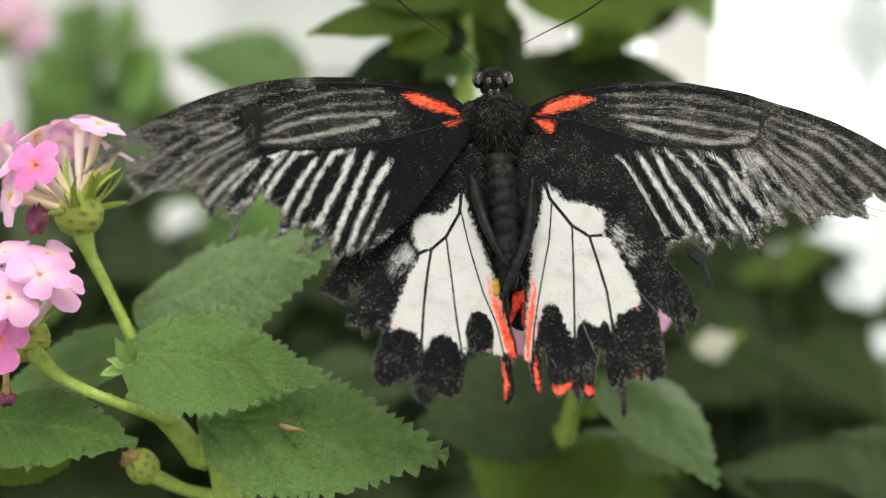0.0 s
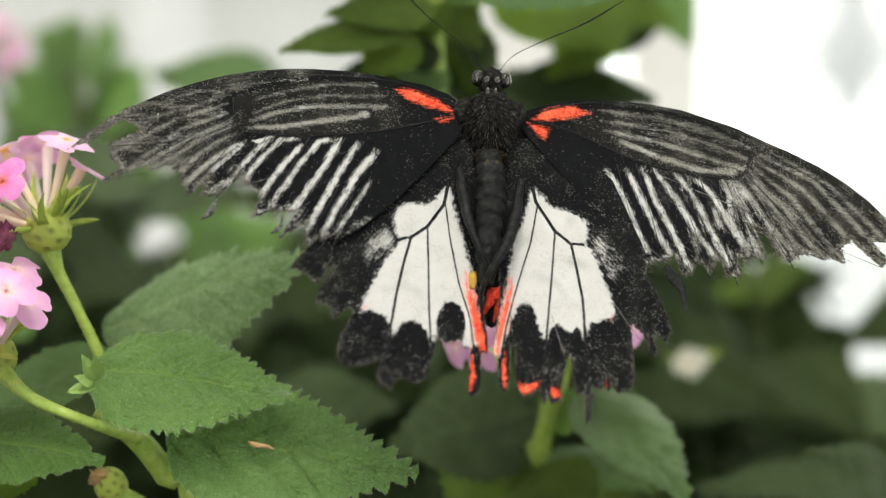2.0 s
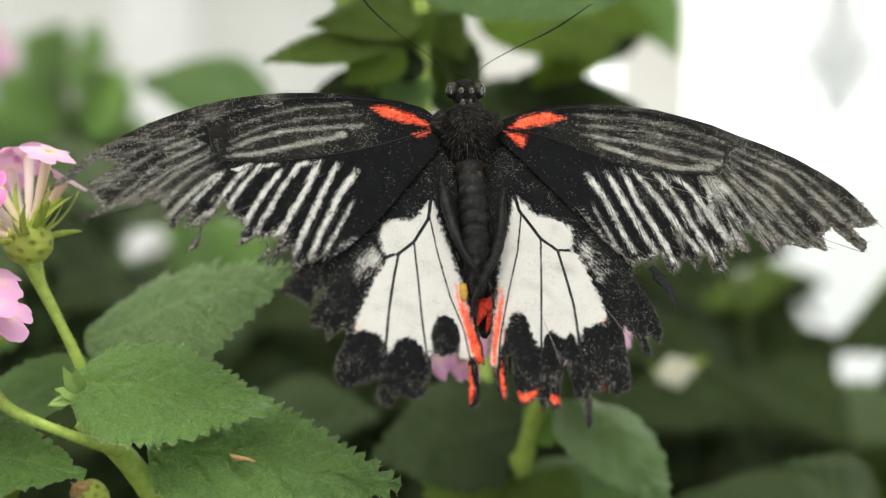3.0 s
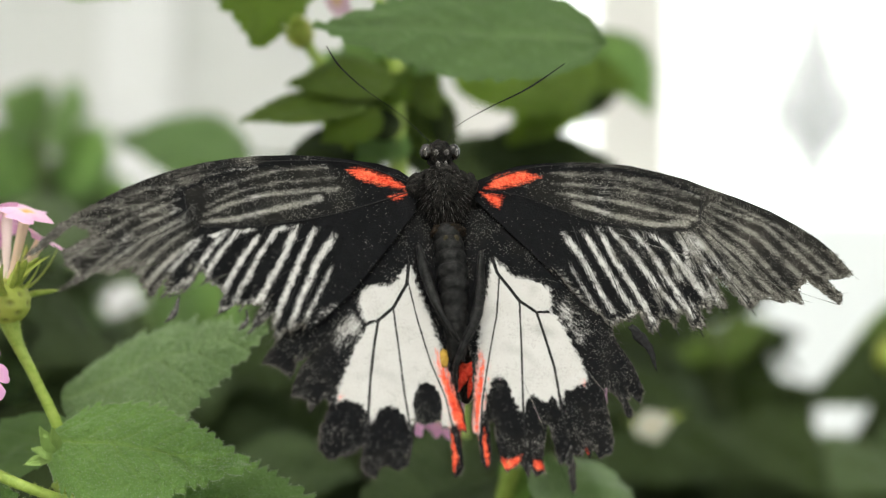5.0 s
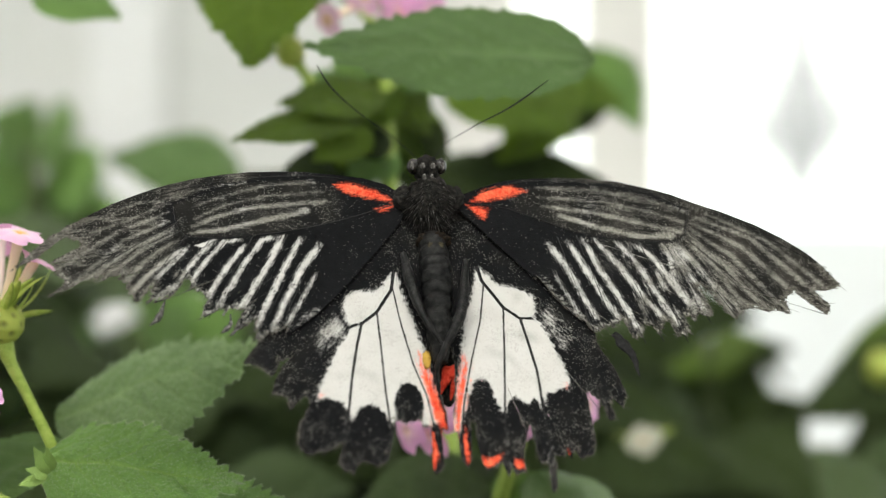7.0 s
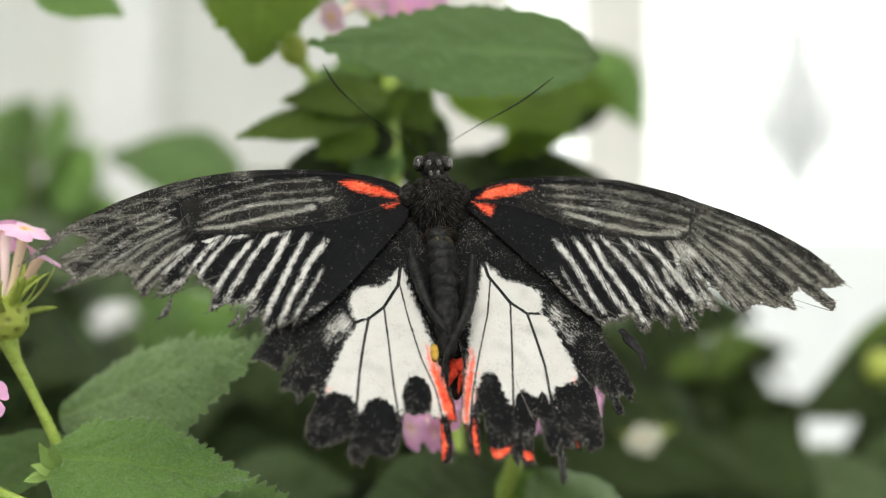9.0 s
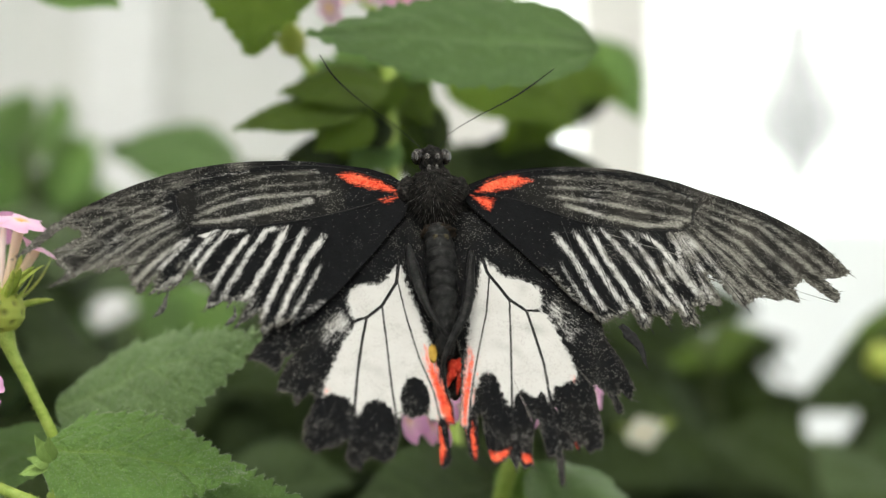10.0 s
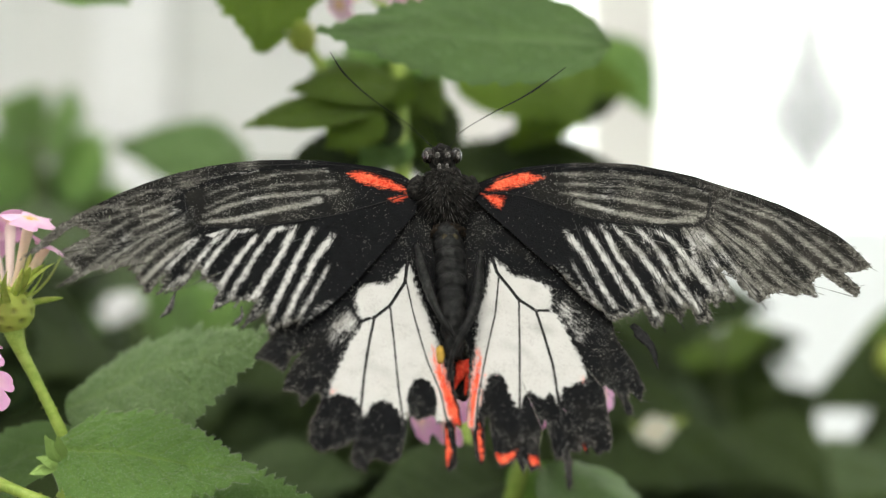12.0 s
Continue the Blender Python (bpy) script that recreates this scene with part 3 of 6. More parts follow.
def build_near_lantana():
    plant = tagged(new("lantana_plant"), "pink flowering lantana with toothed green leaves rooted in soil", "plant")
    plant.location = (-0.03, 0.26, 0.0)
    low = (-0.03, 0.26, -0.03)
    # woody main stem from the soil, then the green shoots
    stem(plant, [low, (-0.035, 0.262, 0.6), (-0.036, 0.25, 1.1), (-0.0468, 0.2360, 1.2386), (-0.0521, 0.2340, 1.2503), (-0.0572, 0.2320, 1.2575), (-0.0625, 0.2320, 1.2616)], [0.005, 0.0042, 0.0032, 0.0024, 0.002, 0.0019, 0.0016], STEM)
    stem(plant, [(-0.0623, 0.2340, 1.2603), (-0.0616, 0.2320, 1.2676), (-0.0656, 0.2310, 1.2773), (-0.0688, 0.2310, 1.2836), (-0.0704, 0.2310, 1.2881)], [0.0010, 0.0010, 0.0008, 0.0010, 0.0019], STEM, hairy=700)
    stem(plant, [(-0.0560, 0.2310, 1.2568), (-0.0621, 0.2210, 1.2614), (-0.0707, 0.2220, 1.2648), (-0.0772, 0.2250, 1.2695)], [0.0011, 0.0008, 0.0009, 0.0016], STEM, hairy=500)
    stem(plant, [(-0.0487, 0.2360, 1.2433), (-0.0542, 0.2350, 1.2446), (-0.0595, 0.2340, 1.2471)], [0.0011, 0.0010, 0.0013], STEM, hairy=300)
    stem(plant, [(-0.0466, 0.2400, 1.2366), (-0.0447, 0.2400, 1.2405), (-0.0446, 0.2390, 1.2446)], [0.0012, 0.0011, 0.0013], STEM)
    stem(plant, [(-0.0525, 0.2360, 1.2517), (-0.0456, 0.2340, 1.2569), (-0.0428, 0.2330, 1.2608)], [0.0016, 0.0013, 0.0011], STEM, "petiole")
    # the four clear leaves
    leaf = add_leaf(plant, LEAF_FINE[0], (-0.0630, 0.2270, 1.2694), (-0.0295, 0.2220, 1.2661), 0.0172, (0.05, -0.72, 0.7), "fresh green toothed hairy leaf")
    leaf_hairs(leaf, 3, 900, 2600)
    leaf = add_leaf(plant, LEAF_FINE[1], (-0.0512, 0.2280, 1.2590), (-0.0108, 0.2230, 1.2545), 0.0198, (0.05, -0.8, 0.6), "green toothed leaf with a dry fragment on it")
    leaf_hairs(leaf, 4, 500, 900)
    leaf = add_leaf(plant, LEAF_FINE[2], (-0.0664, 0.2470, 1.2731), (-0.0307, 0.2400, 1.2871), 0.0255, (0.12, -0.62, 0.8))
    leaf_hairs(leaf, 5, 500, 600)
    leaf = add_leaf(plant, LEAF_FINE[3], (-0.0861, 0.2260, 1.2578), (-0.0590, 0.2190, 1.2569), 0.0132, (0.1, -0.7, 0.7))
    leaf_hairs(leaf, 6, 500, 900)
    add_leaf(plant, DIMMED[0], (-0.0631, 0.2430, 1.2695), (-0.0893, 0.2360, 1.2577), 0.0135, (-0.1, -0.6, 0.8), "soft grey-green leaf behind the stems")
    add_leaf(plant, LIME[2], (-0.0732, 0.2360, 1.2542), (-0.0883, 0.2280, 1.2472), 0.011, (-0.1, -0.9, 0.4))
    add_leaf(plant, YOUNG[0], (-0.0597, 0.2205, 1.2674), (-0.0613, 0.2180, 1.2718), 0.0019, (0.0, -0.8, 0.6))
    add_leaf(plant, YOUNG[1], (-0.0601, 0.2205, 1.2669), (-0.0638, 0.2180, 1.2660), 0.0019, (0.0, -0.8, 0.6))
    add_leaf(plant, YOUNG[2], (-0.0595, 0.2205, 1.2678), (-0.0594, 0.2180, 1.2716), 0.0019, (0.0, -0.8, 0.6))
    add_leaf(plant, YOUNG[0], (-0.0599, 0.2205, 1.2671), (-0.0624, 0.2180, 1.2687), 0.0019, (0.0, -0.8, 0.6))
    # two flower heads and two spent ones
    flower_head(plant, (-0.0706, 0.2310, 1.2901), [((-0.0663, 0.2280, 1.3049), "pale"), ((-0.0720, 0.2360, 1.3047), "pink"), ((-0.0780, 0.2320, 1.3033), "pale"), ((-0.0740, 0.2190, 1.2981), "magenta"),
                ((-0.0765, 0.2400, 1.3018), "pink"), ((-0.0651, 0.2330, 1.3007), "pale"), ((-0.0806, 0.2260, 1.2985), "pink"), ((-0.0796, 0.2240, 1.2932), "pale"), ((-0.0849, 0.2340, 1.3016), "pink"), ((-0.0828, 0.2360, 1.2943), "pale")], 3)
    flower_head(plant, (-0.0779, 0.2260, 1.2704), [((-0.0789, 0.2200, 1.2851), "pink"), ((-0.0713, 0.2140, 1.2820), "pink"), ((-0.0726, 0.2220, 1.2848), "pink"), ((-0.0699, 0.2190, 1.2800), "pink"), ((-0.0757, 0.2120, 1.2785), "pink"),
                ((-0.0816, 0.2180, 1.2826), "pink"), ((-0.0780, 0.2140, 1.2717), "magenta"), ((-0.0811, 0.2320, 1.2797), "pale"), ((-0.0818, 0.2160, 1.2767), "pink")], 5, 6)
    bud_head(plant, (-0.0612, 0.2340, 1.2486), 0.0026, 1, (-0.3, -0.3, 0.8))
    dv, df = ball((0, 0, 0), (0.0016, 0.0012, 0.0013), 14, 18, 0.9, 600)
    part('dry_corolla', mesh_of('dry_corolla', dv, df, DRY), plant, '', Matrix.Translation(Vector((-0.0627, 0.2325, 1.2502)) - plant.location))
    bud_head(plant, (-0.0446, 0.2390, 1.2460), 0.0027, 2)
    wv, wf = ball((0, 0, 0), (0.0017, 0.0015, 0.002), 12, 16, 0.7, 700)
    part("wilted_floret", mesh_of("wilted_floret", wv, wf, WILTED), plant, "", Matrix.Translation(Vector((-0.0752, 0.2240, 1.2894)) - plant.location))
    # one drooping spent corolla on a thread
    stem(plant, [(-0.0778, 0.2220, 1.2684), (-0.0788, 0.2200, 1.2659), (-0.0783, 0.2190, 1.2625)], [0.0004, 0.0005, 0.0006], DRY, "wilted_stalk", 0.2)
    wv, wf = ball((0, 0, 0), (0.0013, 0.001, 0.0011), 10, 14, 0.7, 500)
    part("wilted_floret", mesh_of("wilted_floret", wv, wf, WILTED), plant, "", Matrix.Translation(Vector((-0.0783, 0.2190, 1.2620)) - plant.location))


def build_fragment():
    v, f = tube([(-0.0368, 0.2228, 1.2581), (-0.0357, 0.2224, 1.2576), (-0.0342, 0.2225, 1.2575), (-0.0327, 0.2219, 1.2571)], [0.0002, 0.0005, 0.00035, 0.0001], 8, 6, 0.3)
    tagged(new("dry_fragment", mesh_of("dry_fragment", v, f, DRY)), "dry curled tan plant fragment lying on a leaf", "debris")


def build_rear_lantana():
    """The taller shoot that stands behind the butterfly."""
    plant = tagged(new("lantana_plant"), "taller lantana shoot with broad leaves and pink flowers", "plant")
    plant.location = (0.0, 0.30, 0.0)
    stem(plant, [(0.0, 0.3, -0.03), (0.01, 0.31, 0.7), (0.0019, 0.3000, 1.2346), (-0.0074, 0.2980, 1.2908), (-0.0109, 0.2960, 1.3174), (-0.0111, 0.2960, 1.3371), (-0.0110, 0.3000, 1.3586)], [0.006, 0.005, 0.0032, 0.0024, 0.0020, 0.0017, 0.0014], STEM)
    stem(plant, [(-0.0153, 0.2920, 1.3240), (-0.0225, 0.2900, 1.3312), (-0.0290, 0.2900, 1.3397), (-0.0323, 0.2920, 1.3468), (-0.0349, 0.2940, 1.3540)], [0.0010, 0.0009, 0.0012, 0.0026, 0.0012], STEM, "petiole")
    bud_head(plant, (-0.0302, 0.2890, 1.3416), 0.0028, 7, (-0.2, -0.3, 0.8))
    stem(plant, [(-0.0109, 0.2980, 1.3466), (-0.0168, 0.3000, 1.3516), (-0.0215, 0.3000, 1.3563)], [0.001, 0.0009, 0.0009], STEM, "petiole")
    add_leaf(plant, BLUE[0], (0.0284, 0.2620, 1.3365), (-0.0244, 0.2560, 1.3384), 0.0180, (0.05, -0.9, 0.45), "broad bluish-green leaf, softly shining")
    add_leaf(plant, LIME[0], (0.0001, 0.3450, 1.3435), (0.0306, 0.3350, 1.3299), 0.0150, (0.0, -0.8, 0.6))
    add_leaf(plant, MID[0], (0.0446, 0.4300, 1.3630), (0.0583, 0.4200, 1.3387), 0.0185, (0.3, -0.9, 0.3))
    add_leaf(plant, LIME[1], (0.0321, 0.4000, 1.3485), (0.0503, 0.3960, 1.3426), 0.0120, (0.1, -0.8, 0.6))
    add_leaf(plant, LIME[1], (-0.0342, 0.2840, 1.3655), (-0.0372, 0.2760, 1.3379), 0.025, (-0.1, -0.95, 0.3))
    add_leaf(plant, OLIVE[1], (-0.0149, 0.2860, 1.3286), (-0.0403, 0.2780, 1.3233), 0.0100, (-0.1, -0.75, 0.65))
    add_leaf(plant, OLIVE[0], (-0.0106, 0.2880, 1.3327), (-0.0318, 0.2820, 1.3320), 0.0105, (0.0, -0.8, 0.6))
    add_leaf(plant, LIME[0], (-0.0137, 0.2840, 1.3261), (-0.0250, 0.2800, 1.3200), 0.0090, (0.0, -0.85, 0.5))
    # DARK leaves here sit deep in the shoot, their shade already in the colour
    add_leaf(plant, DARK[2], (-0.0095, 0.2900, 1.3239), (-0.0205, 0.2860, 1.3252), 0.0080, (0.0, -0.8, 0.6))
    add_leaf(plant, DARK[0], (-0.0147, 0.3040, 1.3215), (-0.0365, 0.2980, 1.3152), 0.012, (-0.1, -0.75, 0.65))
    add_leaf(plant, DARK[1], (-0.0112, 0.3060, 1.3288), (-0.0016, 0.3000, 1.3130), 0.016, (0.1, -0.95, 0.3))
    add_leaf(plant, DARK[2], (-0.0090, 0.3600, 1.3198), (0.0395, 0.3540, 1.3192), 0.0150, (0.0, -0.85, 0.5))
    add_leaf(plant, LIME[2], (0.0295, 0.3500, 1.3377), (0.0135, 0.3440, 1.3240), 0.0135, (0.0, -0.9, 0.4))
    add_leaf(plant, MID[2], (-0.0099, 0.3020, 1.3343), (-0.0227, 0.3000, 1.3411), 0.010, (0.0, -0.85, 0.5))
    add_leaf(plant, LIME[2], (-0.0111, 0.3040, 1.3309), (-0.0212, 0.2960, 1.3197), 0.016, (-0.1, -0.9, 0.35))
    add_leaf(plant, LIME[0], (-0.0101, 0.3080, 1.3325), (-0.0028, 0.3000, 1.3177), 0.015, (0.2, -0.95, 0.2))
    add_leaf(plant, MID[3], (-0.0172, 0.3060, 1.3371), (-0.0309, 0.3000, 1.3323), 0.012, (0.0, -0.85, 0.5))
    add_leaf(plant, MID[3], (-0.0110, 0.3000, 1.3481), (-0.0022, 0.3020, 1.3331), 0.012, (0.2, -0.95, 0.2))
    add_leaf(plant, DARK[3], (0.0449, 0.4100, 1.3481), (0.0276, 0.4020, 1.3323), 0.0135, (0.0, -0.9, 0.4))
    add_leaf(plant, MID[2], (0.0290, 0.3800, 1.3483), (0.0330, 0.3740, 1.3315), 0.0100, (0.1, -0.9, 0.4))
    stem(plant, [(-0.0109, 0.2970, 1.3325), (0.0090, 0.3500, 1.3452), (0.0446, 0.4300, 1.3629)], [0.0009, 0.0008, 0.0007], STEM_DARK, "petiole")
    stem(plant, [(-0.0109, 0.2970, 1.3198), (-0.0306, 0.3500, 1.3206), (-0.0650, 0.4700, 1.3268)], [0.0009, 0.0008, 0.0007], STEM_DARK, "petiole")
    add_leaf(plant, LIME[1], (-0.0109, 0.2960, 1.3371), (-0.0163, 0.2900, 1.3250), 0.010, (0.0, -0.9, 0.4))
    add_leaf(plant, LIME[2], (-0.0166, 0.2960, 1.3313), (-0.0253, 0.2900, 1.3233), 0.010, (0.0, -0.9, 0.4))
    add_leaf(plant, MID[0], (-0.0097, 0.2960, 1.3232), (-0.0185, 0.2900, 1.3159), 0.010, (0.0, -0.9, 0.4))
    add_leaf(plant, OLIVE[1], (-0.0081, 0.3020, 1.3354), (-0.0022, 0.2960, 1.3255), 0.008, (0.0, -0.9, 0.4))
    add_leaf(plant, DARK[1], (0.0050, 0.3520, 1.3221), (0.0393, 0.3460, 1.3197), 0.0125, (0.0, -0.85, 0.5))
    add_leaf(plant, OLIVE[0], (0.0303, 0.3430, 1.3436), (0.0173, 0.3380, 1.3239), 0.0135, (0.1, -0.9, 0.4))
    add_leaf(plant, BLUE[1], (-0.0650, 0.4700, 1.3268), (-0.1068, 0.4600, 1.3339), 0.0250, (-0.2, -0.85, 0.5))
    add_leaf(plant, MID[0], (-0.0847, 0.3000, 1.3586), (-0.0663, 0.2960, 1.3507), 0.012, (0.0, -0.85, 0.5))
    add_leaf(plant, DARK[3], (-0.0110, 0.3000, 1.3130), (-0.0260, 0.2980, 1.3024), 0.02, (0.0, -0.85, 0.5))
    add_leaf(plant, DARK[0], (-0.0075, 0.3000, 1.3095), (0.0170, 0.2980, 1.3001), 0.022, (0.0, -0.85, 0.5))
    flower_head(plant, (-0.0109, 0.2960, 1.3555), [((-0.0054, 0.2840, 1.3468), "pink"), ((-0.0022, 0.2820, 1.3478), "pink"), ((-0.0077, 0.2860, 1.3490), "pink"), ((-0.0010, 0.2900, 1.3533), "pink"), ((-0.0150, 0.2880, 1.3529), "pale"), ((-0.0229, 0.2880, 1.3477), "pale"), ((-0.0118, 0.2900, 1.3567), "pink")], 11, 4)


def build_visited_flower():
    """The flower head under the butterfly, on which it feeds."""
    plant = tagged(new("lantana_plant"), "lantana shoot with a pink flower head under the butterfly", "plant")
    plant.location = (0.03, 0.27, 0.0)
    stem(plant, [(0.03, 0.27, -0.03), (0.03, 0.275, 0.6), (0.028, 0.28, 1.1), (0.0110, 0.2760, 1.2329), (0.0101, 0.2720, 1.2489), (0.0149, 0.2620, 1.2695)], [0.0055, 0.0045, 0.0032, 0.0022, 0.0018, 0.0015], STEM)
    c = (0.0098, 0.2620, 1.2756)
    flower_head(plant, c, round_head(0.0155, 26, 4, c, ["pink", "pale", "pink"], -0.15) + [((0.0263, 0.2520, 1.2744), "pink"), ((-0.0062, 0.2500, 1.2701), "pink"), ((-0.0024, 0.2520, 1.2694), "pink")], 17, 10, 0.0036, (0.0, -0.3, 1))
    add_leaf(plant, BLUE[2], (0.0167, 0.2640, 1.2609), (0.0354, 0.2500, 1.2438), 0.0180, (0.3, -0.5, 0.85), "bluish-green leaf with a bright fold")
    add_leaf(plant, MOSS[0], (0.0098, 0.2800, 1.2552), (-0.0182, 0.2700, 1.2497), 0.0215, (0.0, -0.85, 0.5))
    add_leaf(plant, OLIVE[0], (0.0081, 0.2740, 1.2469), (-0.0030, 0.2620, 1.2334), 0.026, (0.0, -0.85, 0.5))
    add_leaf(plant, DIMMED[1], (0.0118, 0.2840, 1.2456), (0.0319, 0.2760, 1.2410), 0.0095, (0.1, -0.5, 0.85))
    add_leaf(plant, MOSS[1], (-0.0527, 0.3300, 1.2450), (-0.0204, 0.3220, 1.2494), 0.0185, (0.0, -0.8, 0.6))
    add_leaf(plant, OLIVE[1], (0.0085, 0.2720, 1.2446), (0.0185, 0.2620, 1.2364), 0.020, (0.1, -0.8, 0.6))
    add_leaf(plant, BLUE[1], (0.0134, 0.2840, 1.2457), (0.0353, 0.2780, 1.2430), 0.0085, (0.0, -0.45, 0.9))
    add_leaf(plant, MID[1], (0.0105, 0.2720, 1.2532), (0.0175, 0.2680, 1.2603), 0.008, (0.0, -0.9, 0.5))


def build_right_lantana():
    plant = tagged(new("lantana_plant"), "leafy lantana bush, half shade painted in dark green", "plant")
    plant.location = (0.13, 0.55, 0.0)
    stem(plant, [(0.13, 0.55, -0.03), (0.125, 0.55, 0.7), (0.1096, 0.5551, 1.1574), (0.1036, 0.5466, 1.2235), (0.0980, 0.5392, 1.2666)], [0.006, 0.005, 0.004, 0.003, 0.0016], STEM_DARK)
    stem(plant, [(0.1096, 0.5551, 1.1790), (0.1464, 0.5392, 1.2119), (0.1584, 0.5234, 1.2430), (0.1665, 0.5234, 1.2757)], [0.004, 0.003, 0.002, 0.0014], STEM_DARK)
    add_leaf(plant, LIME[0], (0.0972, 0.5466, 1.2640), (0.0634, 0.5234, 1.2706), 0.0245, (0.0, -0.7, 0.7))
    add_leaf(plant, OLIVE[1], (0.0972, 0.5466, 1.2618), (0.1174, 0.5319, 1.2701), 0.0230, (0.1, -0.7, 0.7))
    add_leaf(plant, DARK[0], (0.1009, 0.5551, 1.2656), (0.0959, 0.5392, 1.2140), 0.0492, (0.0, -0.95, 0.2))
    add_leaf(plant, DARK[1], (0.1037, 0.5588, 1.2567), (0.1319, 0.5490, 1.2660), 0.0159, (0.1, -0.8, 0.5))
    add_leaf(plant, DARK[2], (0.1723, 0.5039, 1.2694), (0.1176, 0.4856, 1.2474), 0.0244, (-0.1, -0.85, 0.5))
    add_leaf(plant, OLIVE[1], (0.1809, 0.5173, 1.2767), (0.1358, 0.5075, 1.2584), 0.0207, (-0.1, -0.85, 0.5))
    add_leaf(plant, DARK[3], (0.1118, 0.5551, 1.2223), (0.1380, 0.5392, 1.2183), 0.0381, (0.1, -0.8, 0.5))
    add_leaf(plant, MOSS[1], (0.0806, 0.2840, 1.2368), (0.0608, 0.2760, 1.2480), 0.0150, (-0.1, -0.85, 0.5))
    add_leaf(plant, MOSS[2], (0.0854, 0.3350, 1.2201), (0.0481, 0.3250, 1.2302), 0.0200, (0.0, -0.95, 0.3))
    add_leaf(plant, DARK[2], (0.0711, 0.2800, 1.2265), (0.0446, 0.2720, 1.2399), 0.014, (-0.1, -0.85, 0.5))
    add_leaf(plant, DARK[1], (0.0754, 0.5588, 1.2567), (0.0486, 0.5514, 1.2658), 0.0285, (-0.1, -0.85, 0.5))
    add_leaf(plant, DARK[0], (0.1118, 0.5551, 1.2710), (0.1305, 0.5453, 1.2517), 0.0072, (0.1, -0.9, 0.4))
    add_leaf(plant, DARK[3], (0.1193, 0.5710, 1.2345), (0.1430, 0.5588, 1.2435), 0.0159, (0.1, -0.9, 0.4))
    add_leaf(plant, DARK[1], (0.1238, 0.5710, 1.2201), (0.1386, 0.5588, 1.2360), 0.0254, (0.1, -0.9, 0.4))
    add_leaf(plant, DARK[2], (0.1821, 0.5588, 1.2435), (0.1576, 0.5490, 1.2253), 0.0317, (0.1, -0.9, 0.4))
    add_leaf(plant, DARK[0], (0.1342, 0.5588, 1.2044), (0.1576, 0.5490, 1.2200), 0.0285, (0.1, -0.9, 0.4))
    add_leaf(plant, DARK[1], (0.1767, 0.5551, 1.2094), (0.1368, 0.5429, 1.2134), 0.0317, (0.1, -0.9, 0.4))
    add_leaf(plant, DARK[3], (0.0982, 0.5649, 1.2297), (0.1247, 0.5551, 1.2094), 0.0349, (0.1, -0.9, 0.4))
    bud_head(plant, (0.1503, 0.4953, 1.2616), 0.0053, 5)
    stem(plant, [(0.0772, 0.4880, 1.1936), (0.0712, 0.4856, 1.2169), (0.0675, 0.4831, 1.2342)], [0.0009, 0.0006, 0.0004], STEM_DARK, "petiole")
    # cream floret added as a pale spot instead of a bright gap between leaves
    flower_head(plant, (0.0547, 0.3940, 1.2491), [((0.0533, 0.3840, 1.2515), "cream")], 29, 2, 0.0016)


